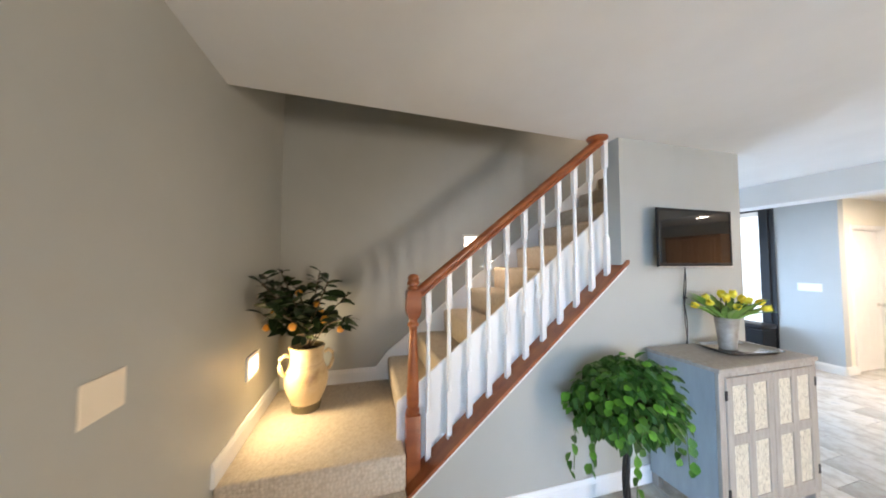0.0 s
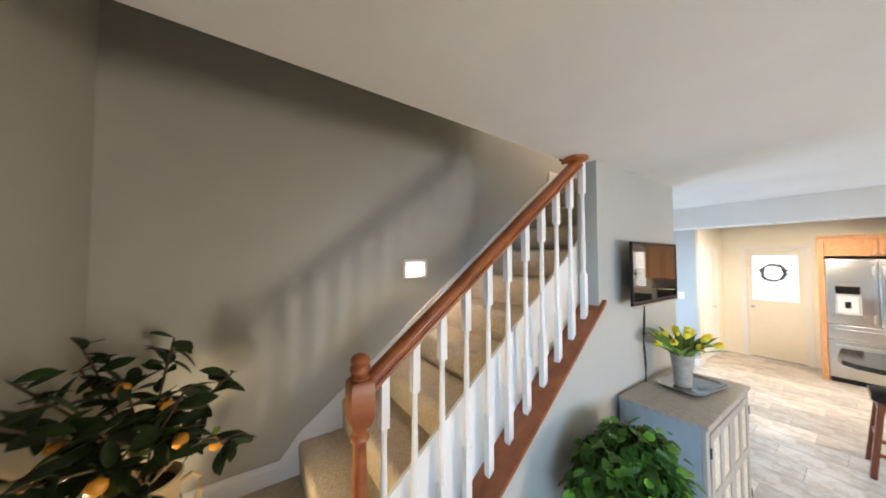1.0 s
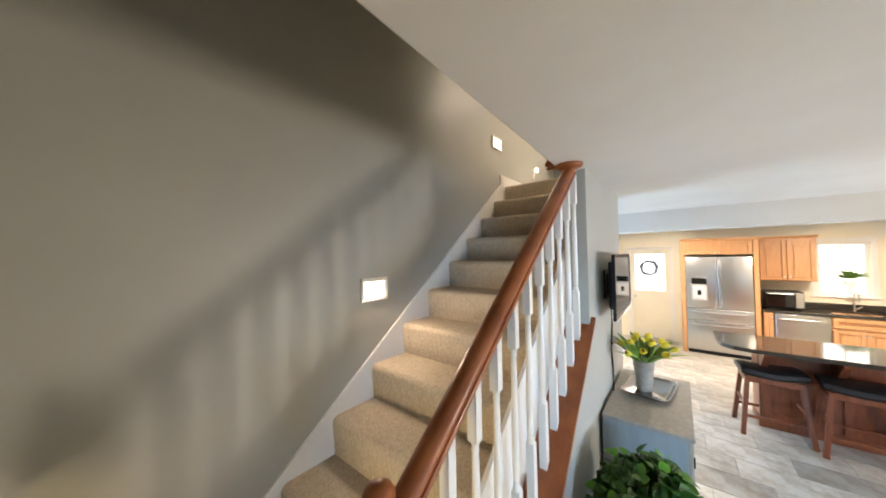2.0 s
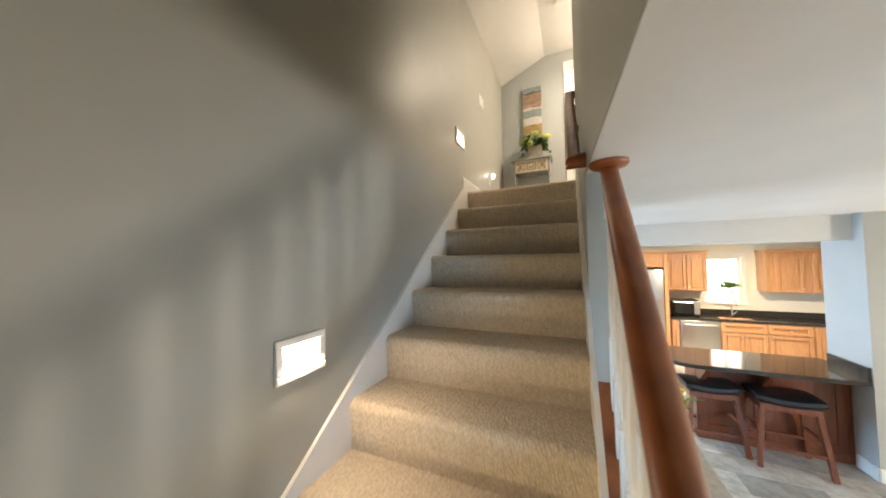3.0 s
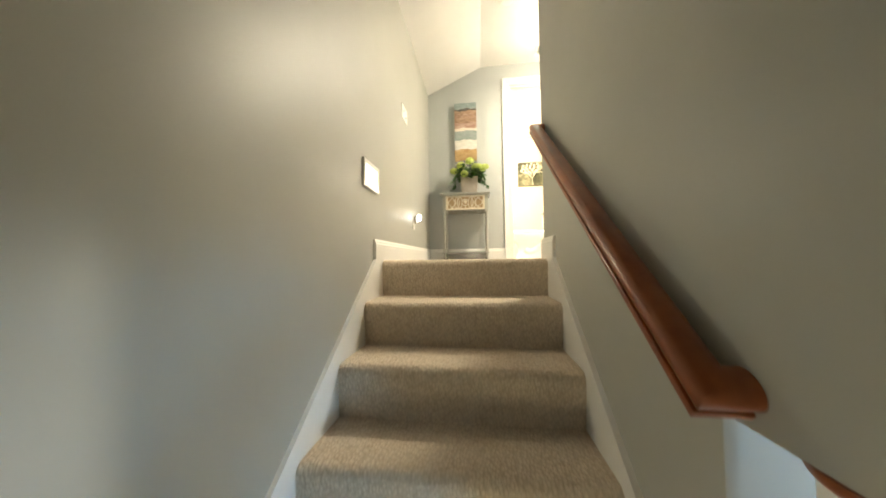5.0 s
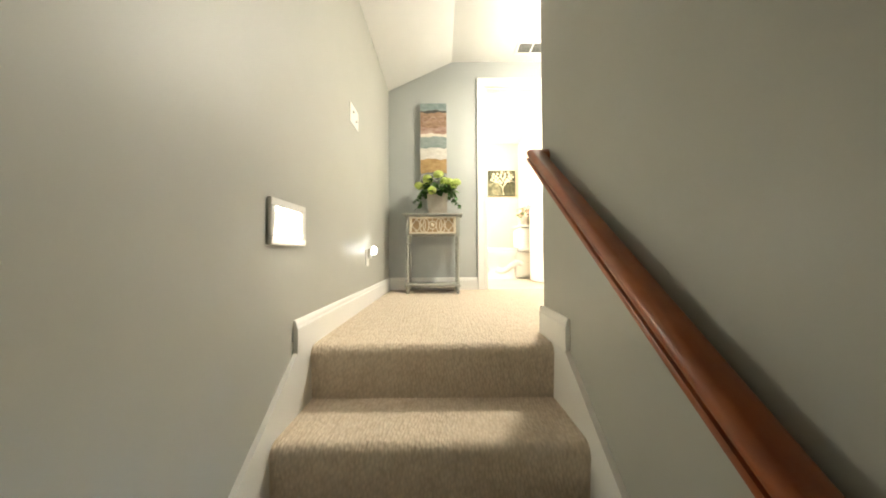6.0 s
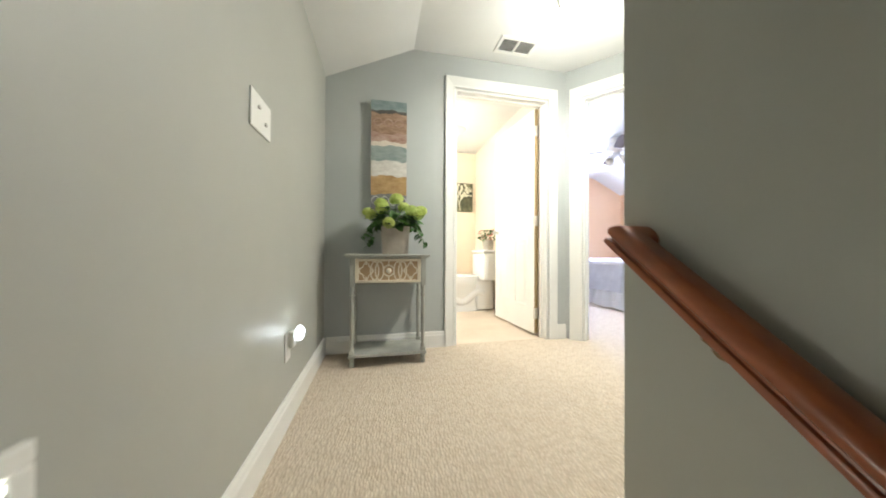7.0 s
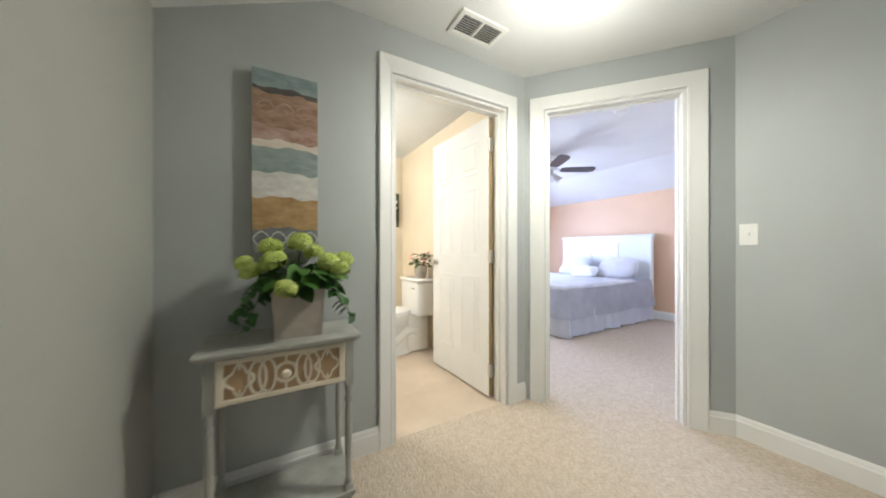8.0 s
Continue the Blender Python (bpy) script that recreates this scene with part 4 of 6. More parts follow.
for i in range(24):
    a = 2 * math.pi * (i * 0.381 + 0.03)
    reach = 0.11 + 0.31 * ((i * 0.29 + 0.1) % 1)
    top = Vector((PX + 0.17 + math.cos(a) * reach * 1.3, PY - 0.055 + math.sin(a) * reach, ZL + 0.62 + 0.43 * ((i * 0.73 + 0.2) % 1) - 0.25 * max(0, reach - 0.2)))
    top.y = max(top.y, Y0 + 0.07)
    top.x = max(top.x, 0.10)
    mid = base.lerp(top, 0.5) + Vector((0, 0, 0.07))
    part("branch", tube([base, base.lerp(mid, 0.5), mid, mid.lerp(top, 0.6), top], 0.0045, 5), bark, urn)
    tips.append((mid, top))
    for k in range(12):
        f = 0.25 + 0.75 * k / 11
        q = mid.lerp(top, f) if f > 0.4 else base.lerp(mid, 0.6 + f)
        b = rng.uniform(0, 6.28)
        way = Vector((math.cos(b), math.sin(b), rng.uniform(-0.55, 0.75)))
        if q.y + way.y * 0.11 < Y0 + 0.01:
            way.y = abs(way.y)
        if q.x + way.x * 0.11 < 0.01:
            way.x = abs(way.x)
        low = top.z < ZL + 0.68 and k % 3 == 0
        put(c_leaf[2] if low else c_leaf[k % 2], "leaf", aim(q, way, rng.uniform(-50, 50), rng.uniform(0.75, 1.15)), urn)
fruit = mesh_of(lathe(bmesh.new(), [(0.002, -0.024), (0.014, -0.021), (0.023, -0.008), (0.024, 0.006), (0.016, 0.02), (0.003, 0.024)], (0, 0, 0), 14), "fruit", orange, True)
low = sorted((b for a, b in tips), key=lambda v: (v - base).length)
for i, tip in enumerate(low[:9]):
    p = tip + Vector((0.015, 0.0, -0.028))
    put(fruit, "fruit", pose(p.x, p.y, p.z, i * 40, i * 25, 0) @ Matrix.Diagonal((1.05, 1.05, 1.05, 1)), urn)

# ---- leafy plant on a dark stand in front of the stair wall ----
BX, BY = 1.33, 1.84
bush = thing("leafy_plant", (BX, BY, 0), "bushy bright green trailing plant on a black twisted-stem stand", "potted plant")
leaf_green = foliage("bright_heart_leaf", (0.036, 0.135, 0.012), (0.085, 0.24, 0.022), 0.5)
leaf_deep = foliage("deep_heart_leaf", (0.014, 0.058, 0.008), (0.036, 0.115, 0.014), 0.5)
iron = material("black_wrought_iron", (0.012, 0.011, 0.010), 0.55)
for k in range(3):
    a = k * 2.094
    pts = [(BX + 0.013 * math.cos(a + t * 5), BY + 0.013 * math.sin(a + t * 5), 0.03 + 0.62 * t) for t in [i / 14 for i in range(15)]]
    part("stem", tube(pts, 0.011, 7), iron, bush, "", True)
    part("foot", tube([(BX, BY, 0.07), (BX + 0.08 * math.cos(a), BY + 0.08 * math.sin(a), 0.05), (BX + 0.15 * math.cos(a), BY + 0.15 * math.sin(a), 0.010)], 0.010, 7), iron, bush, "", True)
part("pot", lathe(bmesh.new(), [(0.07, 0.60), (0.11, 0.64), (0.135, 0.72), (0.14, 0.80), (0.13, 0.80), (0.12, 0.76)], (BX, BY, 0), 22), material("dark_wicker_pot", (0.05, 0.030, 0.018), 0.8), bush, "dark woven pot", True)
h_leaf = [leaf_mesh("heart_leaf", 0.062, 0.050, leaf_green, False, 0.22, 0.2), leaf_mesh("heart_leaf", 0.058, 0.048, leaf_deep, True, 0.25, 0.15), leaf_mesh("heart_leaf", 0.066, 0.054, leaf_green, False, 0.15, 0.25)]
count = 0
while count < 280:
    u, v = rng.uniform(0, 2 * math.pi), rng.uniform(-0.45, 1)
    r = rng.uniform(0.72, 1.05)
    w = math.sqrt(max(0, 1 - v * v))
    n = Vector((math.cos(u) * w, math.sin(u) * w, v))
    lump = 1 + 0.16 * math.sin(3.1 * u + 1.3) * math.cos(4.0 * v)
    p = Vector((BX + 0.05 + n.x * 0.235 * r * lump, BY - 0.045 + n.y * 0.32 * r * lump, 0.77 + n.z * 0.25 * r * lump))
    if p.x < WO + 0.03 or p.z > 0.99:
        continue
    way = (n + Vector((rng.uniform(-0.5, 0.5), rng.uniform(-0.5, 0.5), -0.7))).normalized()
    if p.x + way.x * 0.09 < WO + 0.01:
        way.x = abs(way.x)
    put(h_leaf[count % 3], "leaf", aim(p, way, rng.uniform(-35, 35), rng.uniform(0.7, 1.0)), bush)
    count += 1
# inner leaves all in the darker green: shade within the bush put into colour
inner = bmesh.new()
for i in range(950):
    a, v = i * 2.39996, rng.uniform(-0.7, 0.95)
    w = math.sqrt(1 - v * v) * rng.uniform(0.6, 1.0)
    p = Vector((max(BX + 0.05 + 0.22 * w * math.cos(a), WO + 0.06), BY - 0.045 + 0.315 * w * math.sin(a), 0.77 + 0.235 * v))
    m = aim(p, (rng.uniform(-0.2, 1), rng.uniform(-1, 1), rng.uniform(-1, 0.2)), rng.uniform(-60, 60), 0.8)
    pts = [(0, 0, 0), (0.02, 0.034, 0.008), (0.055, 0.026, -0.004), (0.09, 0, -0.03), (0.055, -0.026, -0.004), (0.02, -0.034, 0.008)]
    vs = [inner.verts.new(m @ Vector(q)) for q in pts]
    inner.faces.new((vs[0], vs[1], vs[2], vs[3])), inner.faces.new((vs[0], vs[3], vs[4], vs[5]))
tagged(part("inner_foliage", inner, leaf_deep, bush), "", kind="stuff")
stem_green = material("green_stem", (0.07, 0.12, 0.03), 0.6)
for i in range(9):
    a = 2 * math.pi * i / 9 + 0.2
    c, s = math.cos(a), math.sin(a)
    x1, y1 = max(BX + 0.03 + 0.20 * c, WO + 0.05), BY + 0.31 * s
    drop = 0.20 + 0.26 * ((i * 0.618) % 1)
    pts = [Vector((BX + 0.1 * c, BY + 0.12 * s, 0.80)), Vector((x1, y1, 0.74)), Vector((x1 + 0.02 * c, y1 + 0.04 * s, 0.74 - drop * 0.5)), Vector((x1 + 0.02 * c, y1 + 0.05 * s, 0.74 - drop))]
    part("vine", tube(pts, 0.0028, 5), stem_green, bush)
    for k in range(9):
        q = pts[1].lerp(pts[3], k / 8) + Vector((0.02 * c, 0.03 * s, 0))
        b = rng.uniform(0, 6.28)
        put(h_leaf[(i + k) % 3], "leaf", aim(q, (abs(math.cos(b)) * 0.6, math.sin(b), -0.9), rng.uniform(-40, 40), rng.uniform(0.6, 0.95)), bush)

# ---- television ----
tv = thing("television", (1.19, 2.68, 1.54), "black flat television on a wall bracket", "television")
part("back", cube(1.155, 1.196, 2.40, 2.955, 1.60, 1.925, 0.012), black_plastic, tv)
bm = bmesh.new()
for a in ((2.303, 3.050, 1.955, 1.972), (2.303, 3.050, 1.546, 1.572), (2.303, 2.318, 1.572, 1.955), (3.036, 3.050, 1.572, 1.955)):
    box(bm, 1.192, 1.212, a[0], a[1], a[2], a[3], 0.003)
part("bezel", bm, black_plastic, tv, "glossy black bezel")
part("screen", cube(1.195, 1.208, 2.318, 3.036, 1.572, 1.955), screen_black, tv, "dark glossy screen")
part("trim_bar", cube(1.206, 1.215, 2.305, 3.048, 1.540, 1.549, 0.002), steel, tv, "silver lower edge")
bm = cube(1.10, 1.112, 2.55, 2.80, 1.65, 1.86, 0.002)
box(bm, 1.112, 1.158, 2.60, 2.63, 1.68, 1.83), box(bm, 1.112, 1.158, 2.72, 2.75, 1.68, 1.83)
part("bracket", bm, black_plastic, tv)
cord = thing("power_cord", (1.11, 2.665, 0.99), "black television cords hanging down the wall", "cable")
for k in (0, 1):
    pts = [(1.125 + 0.004 * math.sin(9 * t + k), 2.664 + 0.008 * math.sin(7 * t + 2.4 * k), 1.56 - 0.62 * t) for t in [i / 14 for i in range(15)]]
    part("cord", tube(pts, 0.0038, 6), black_plastic, cord, "", True)
part("tie", cube(1.116, 1.134, 2.652, 2.676, 1.30, 1.312, 0.002), black_plastic, cord)

# ---- grey cabinet with flecked panels ----
cab = thing("sideboard_cabinet", (1.34, 2.73, 0), "weathered grey two-door cabinet with cream flecked panels", "cabinet")
cy0, cy1, cx0, cx1, ct = 2.282, 3.183, 1.118, 1.560, 0.956
part("top", cube(cx0 - 0.002, cx1 + 0.012, cy0 - 0.008, cy1 + 0.008, ct - 0.026, ct, 0.006), cab_grey, cab, "grey-brown plank top")
bm = cube(cx0, cx1 - 0.022, cy0, cy0 + 0.022, 0.09, ct - 0.026, 0.003)
box(bm, cx0, cx1 - 0.022, cy1 - 0.022, cy1, 0.09, ct - 0.026, 0.003)
box(bm, cx0, cx0 + 0.012, cy0 + 0.022, cy1 - 0.022, 0.09, ct - 0.026)
box(bm, cx0, cx1 - 0.022, cy0 + 0.022, cy1 - 0.022, 0.09, 0.115)
# cabinet grey shifted to blue, colouring in the daylight on its sides
cab_side = material("daylight_tinted_cabinet_grey", (0.27, 0.31, 0.32), 0.5)
grain(cab_side, [(0.3, (0.235, 0.27, 0.28)), (0.7, (0.30, 0.335, 0.345))], 5, 7, (3, 3, 0.6))
part("carcass", bm, cab_side, cab, "grey sides with blue daylight in their colour")
bm = cube(cx1 - 0.022, cx1, cy0, cy0 + 0.05, 0.09, ct - 0.026, 0.003)
box(bm, cx1 - 0.022, cx1, cy1 - 0.03, cy1, 0.09, ct - 0.026, 0.003)
box(bm, cx1 - 0.022, cx1, cy0 + 0.05, cy1 - 0.03, ct - 0.055, ct - 0.026, 0.002)
box(bm, cx1 - 0.022, cx1, cy0 + 0.05, cy1 - 0.03, 0.09, 0.13, 0.002)
part("face_frame", bm, cab_grey, cab)
for lx, ly in ((cx0 + 0.03, cy0 + 0.03), (cx0 + 0.03, cy1 - 0.03), (cx1 - 0.03, cy0 + 0.03), (cx1 - 0.03, cy1 - 0.03)):
    part("foot", cube(lx - 0.025, lx + 0.025, ly - 0.025, ly + 0.025, 0, 0.09, 0.006), cab_grey, cab)
for d0, d1, hinge in ((cy0 + 0.053, 2.741, -1), (2.746, cy1 - 0.033, 1)):
    bm = bmesh.new()
    z0, z1, zm, t = 0.133, ct - 0.058, 0.535, 0.05
    mid = (d0 + d1) / 2
    for a in ((d0, d0 + t, z0, z1), (d1 - t, d1, z0, z1), (mid - 0.028, mid + 0.028, z0, z1)):
        box(bm, cx1 - 0.016, cx1 + 0.006, a[0], a[1], a[2], a[3], 0.003)
    for y0, y1 in ((d0 + t, mid - 0.028), (mid + 0.028, d1 - t)):
        for a in ((z0, z0 + t), (z1 - t, z1), (zm - 0.03, zm + 0.03)):
            box(bm, cx1 - 0.016, cx1 + 0.0055, y0, y1, a[0], a[1], 0.003)
    door = part("door", bm, cab_grey, cab)
    for y0, y1 in ((d0 + t, mid - 0.028), (mid + 0.028, d1 - t)):
        for a, b in ((z0 + t, zm - 0.03), (zm + 0.03, z1 - t)):
            part("panel", cube(cx1 - 0.010, cx1 - 0.002, y0, y1, a, b), cab_lace, door, "cream and grey flecked panel")
    yh = d0 - 0.004 if hinge < 0 else d1 + 0.004
    for z in (0.24, 0.80):
        part("hinge", cube(cx1 + 0.002, cx1 + 0.010, yh - 0.008, yh + 0.008, z - 0.028, z + 0.028, 0.002), iron, door, "small black hinge")

tray = thing("tray", (1.33, 2.84, ct), "rounded silver tray with rolled rim on the cabinet", "tray")
TM = Matrix.Translation((1.335, 2.85, ct)) @ pose(0, 0, 0, 0, 0, -8)


def rounded(w, h, r, n=6):
    pts = []
    for cx, cy, a0 in ((w - r, h - r, 0), (-w + r, h - r, 90), (-w + r, -h + r, 180), (w - r, -h + r, 270)):
        for i in range(n + 1):
            a = radians(a0 + 90 * i / n)
            pts.append((cx + r * math.cos(a), cy + r * math.sin(a)))
    return pts


def stack(levels, m):
    """Rounded rectangles joined upwards: (half width, half depth, corner, height)."""
    bm, rings = bmesh.new(), []
    for w, h, r, z in levels:
        rings.append([bm.verts.new(m @ Vector((x, y, z))) for x, y in rounded(w, h, r)])
    k = len(rings[0])
    for a, b in zip(rings, rings[1:]):
        for i in range(k):
            bm.faces.new((a[i], a[(i + 1) % k], b[(i + 1) % k], b[i]))
    bm.faces.new(rings[0]), bm.faces.new(rings[-1])
    return bm


silver = material("polished_silver", (0.36, 0.35, 0.34), 0.16, 1.0)
part("dish", stack([(0.115, 0.185, 0.05, 0.0), (0.13, 0.20, 0.055, 0.012), (0.145, 0.215, 0.06, 0.020), (0.148, 0.218, 0.06, 0.024), (0.140, 0.210, 0.06, 0.025), (0.124, 0.194, 0.05, 0.013), (0.115, 0.185, 0.05, 0.006)], TM), silver, tray, "", True)
vase = thing("tulip_vase", (1.30, 2.80, ct + 0.006), "grey flared vase filled with yellow tulips", "vase of flowers")
VX, VY, VZ = 1.305, 2.80, ct + 0.007
zinc = material("dull_zinc", (0.36, 0.33, 0.29), 0.45, 0.4)
grain(zinc, [(0.3, (0.30, 0.275, 0.24)), (0.7, (0.42, 0.39, 0.345))], 25, 6)
part("vase", lathe(bmesh.new(), [(0.046, 0.0), (0.048, 0.005), (0.060, 0.12), (0.070, 0.215), (0.074, 0.22), (0.070, 0.222), (0.066, 0.21), (0.05, 0.18)], (VX, VY, VZ), 24), zinc, vase, "grey metal vase", True)
tulip_yellow = material("yellow_tulip_petal", (0.86, 0.66, 0.03), 0.5)
grain(tulip_yellow, [(0.3, (0.80, 0.60, 0.02)), (0.7, (0.88, 0.76, 0.10))], 30, 3)
tulip_leaf = foliage("tulip_leaf", (0.13, 0.26, 0.04), (0.25, 0.40, 0.10), 0.45)
strap = leaf_mesh("tulip_strap_leaf", 0.22, 0.040, tulip_leaf, False, 0.35, 0.35)
bud, rings = bmesh.new(), []
for i in range(6):
    u = i / 5
    ring = []
    for k in range(18):
        a = 2 * math.pi * k / 18
        rad = (0.005 + 0.021 * math.sin(math.pi * (0.08 + 0.74 * u))) * (1 + 0.16 * u * math.cos(3 * a))
        ring.append(bud.verts.new((rad * math.cos(a), rad * math.sin(a), 0.056 * u + 0.008 * u * u * math.cos(6 * a))))
    rings.append(ring)
for p, q in zip(rings, rings[1:]):
    for k in range(18):
        bud.faces.new((p[k], p[(k + 1) % 18], q[(k + 1) % 18], q[k]))
bud.faces.new(rings[0])
bud = mesh_of(bud, "tulip_bloom", tulip_yellow, True)
for i in range(15):
    a = i * 2.4 + 0.5
    out = 0.19 * math.sqrt((i + 0.5) / 15) + 0.02 * ((i * 0.37) % 1)
    top = Vector((VX + math.cos(a) * out * 0.8 + 0.01, VY + math.sin(a) * out * 1.1, VZ + 0.385 - 0.55 * out + 0.03 * ((i * 0.37) % 1)))
    root = Vector((VX + math.cos(a) * 0.04, VY + math.sin(a) * 0.04, VZ + 0.20))
    mid = root.lerp(top, 0.5) + Vector((0, 0, 0.03))
    part("stem", tube([root, mid, top], 0.0035, 5), stem_green, vase)
    put(bud, "tulip", Matrix.Translation(top) @ (top - mid).to_track_quat("Z", "Y").to_matrix().to_4x4() @ pose(0, 0, -0.005, 0, 0, i * 50) @ Matrix.Diagonal((0.85, 0.85, 0.95, 1)), vase)
for i in range(34):
    a = i * 2.0
    up = 0.9 + 1.6 * ((i * 0.618) % 1)
    p = (VX + math.cos(a) * 0.052, VY + math.sin(a) * 0.052, VZ + 0.205)
    put(strap, "leaf", aim(p, (math.cos(a), math.sin(a) * 1.2, up), rng.uniform(-40, 40), rng.uniform(0.75, 1.1)), vase)

# ---- kitchen ----
def arch_door(parent, x0, x1, z0, z1, yf, mat, arched=True, knob=None, name="door"):
    """Raised-panel cabinet front facing -y at yf."""
    t = 0.055
    bm = bmesh.new()
    for a in ((x0, x0 + t, z0, z1), (x1 - t, x1, z0, z1), (x0 + t, x1 - t, z0, z0 + t)):
        box(bm, a[0], a[1], yf - 0.026, yf, a[2], a[3], 0.004, None, 1)
    rise = min(0.05, (x1 - x0) * 0.12) if arched else 0.0
    n, pts = 8, []
    for i in range(n + 1):
        u = i / n
        pts.append((x0 + t + (x1 - x0 - 2 * t) * u, z1 - t - rise + rise * math.sin(math.pi * u) if arched else z1 - t))
    prism(bm, pts + [(x1 - t, z1), (x0 + t, z1)], "y", yf - 0.026, yf)
    d = part(name, bm, mat, parent)
    g = 0.024
    pts2 = [(x0 + t + g, z0 + t + g), (x1 - t - g, z0 + t + g)] + [(min(max(x, x0 + t + g), x1 - t - g), z - g) for x, z in reversed(pts)]
    bm = prism(bmesh.new(), pts2, "y", yf - 0.018, yf - 0.002)
    box(bm, x0 + t, x1 - t, yf - 0.004, yf, z0 + t, z1 - t - rise)
    part("panel", bm, mat, d)
    if knob:
        turn = Matrix.Translation((knob[0], yf - 0.02, knob[1])) @ pose(0, 0, 0, 90, 0, 0)
        part("knob", lathe(bmesh.new(), [(0.006, 0), (0.006, 0.012), (0.014, 0.018), (0.014, 0.024), (0.003, 0.028)], (0, 0, 0), 10, turn), nickel, d, "small round metal knob", True)
    return d


def unit(name, x0, x1, z0, z1, yf, doors, label, category="cabinet", mat=None, group=""):
    mat = mat or wood_oak
    u = thing(name, ((x0 + x1) / 2, (yf + YK) / 2, z0), label, category, group)
    part("body", cube(x0, x1, yf, YK - 0.002, z0, z1, 0.002), mat, u)
    for d in doors:
        arch_door(u, *d, yf, mat) if len(d) == 4 else arch_door(u, *d[:4], yf, mat, d[4], d[5])
    return u


UF, BF = YK - 0.33, 7.69
uz0, uz1 = 1.41, 2.15
unit("wall_cabinet", 2.69, 3.362, uz0, uz1, UF, [(2.70, 3.02, uz0 + 0.01, uz1 - 0.03, True, (2.99, uz0 + 0.07)), (3.03, 3.352, uz0 + 0.01, uz1 - 0.03, True, (3.06, uz0 + 0.07))], "honey oak wall cabinet with two arched doors", group="wall cabinets")
unit("wall_cabinet", 4.216, 4.80, uz0, uz1, UF, [(4.33, 4.71, uz0 + 0.01, uz1 - 0.03, True, (4.68, uz0 + 0.07))], "honey oak wall cabinet with one arched door", group="wall cabinets")
unit("wall_cabinet", 4.805, 5.45, uz0, uz1, UF, [(4.82, 5.12, uz0 + 0.01, uz1 - 0.03, True, (5.09, uz0 + 0.07)), (5.13, 5.44, uz0 + 0.01, uz1 - 0.03, True, (5.16, uz0 + 0.07))], "honey oak wall cabinet beside the corner", group="wall cabinets")
for x0, x1, y in ((1.575, 2.655, 7.64), (2.67, 3.38, UF - 0.02), (4.20, 5.46, UF - 0.02)):
    bm = prism(bmesh.new(), [(y, uz1), (y, uz1 + 0.012), (y - 0.03, uz1 + 0.045), (y - 0.03, uz1 + 0.055), (YK - 0.005, uz1 + 0.055), (YK - 0.005, uz1)], "x", x0, x1)
    tagged(part("crown_moulding", bm, wood_oak), "honey oak crown moulding over the cabinets", "moulding")
fs = thing("fridge_surround", (2.12, 8.0, 0), "honey oak cabinet and side panels round the fridge", "cabinet")
part("side_panel", cube(1.575, 1.640, 7.63, YK - 0.002, 0, uz1, 0.003), wood_oak, fs)
part("side_panel", cube(2.578, 2.645, 7.64, YK - 0.002, 0, uz1, 0.003), wood_oak, fs)
part("body", cube(1.64, 2.578, 7.66, YK - 0.002, 1.89, uz1), wood_oak, fs)
for a, b in ((1.65, 2.105), (2.113, 2.57)):
    arch_door(fs, a, b, 1.90, uz1 - 0.02, 7.66, wood_oak, True, ((b - 0.03) if a < 2 else (a + 0.03), 1.93))

fr = thing("refrigerator", (2.14, 7.95, 0), "stainless steel french-door refrigerator with ice dispenser", "refrigerator")
part("body", cube(1.645, 2.565, 7.68, 8.25, 0.03, 1.85, 0.005), material("dark_grey_appliance", (0.10, 0.10, 0.10), 0.5), fr)
for a, b in ((1.645, 2.102), (2.108, 2.565)):
    part("door", cube(a, b, 7.62, 7.676, 0.872, 1.855, 0.012, None, 3), steel, fr, "", True)
part("drawer", cube(1.645, 2.565, 7.62, 7.676, 0.640, 0.862, 0.012, None, 3), steel, fr, "", True)
part("drawer", cube(1.645, 2.565, 7.62, 7.676, 0.075, 0.630, 0.012, None, 3), steel, fr, "", True)
part("grille", cube(1.659, 2.551, 7.64, 7.68, 0.005, 0.07), black_plastic, fr)
for x in (2.068, 2.142):
    part("handle", tube([(x, 7.62, 0.93), (x, 7.575, 0.96), (x, 7.565, 1.05), (x, 7.565, 1.62), (x, 7.575, 1.74), (x, 7.62, 1.77)], 0.013, 10), steel, fr, "", True)
for z in (0.80, 0.565):
    part("handle", tube([(1.726, 7.62, z), (1.745, 7.575, z), (1.830, 7.565, z), (2.380, 7.565, z), (2.465, 7.575, z), (2.484, 7.62, z)], 0.012, 10), steel, fr, "", True)
disp = part("dispenser", cube(1.721, 1.958, 7.612, 7.622, 1.02, 1.455, 0.004), material("grey_dispenser", (0.42, 0.42, 0.42), 0.35, 0.3), fr, "grey ice and water dispenser")
part("display", cube(1.730, 1.949, 7.606, 7.613, 1.33, 1.445), screen_black, disp)
part("recess", cube(1.749, 1.930, 7.607, 7.613, 1.05, 1.29, 0.003), material("pale_dispenser_recess", (0.55, 0.55, 0.54), 0.4), disp)
part("lever", cube(1.811, 1.868, 7.60, 7.608, 1.12, 1.22, 0.004), black_plastic, disp)

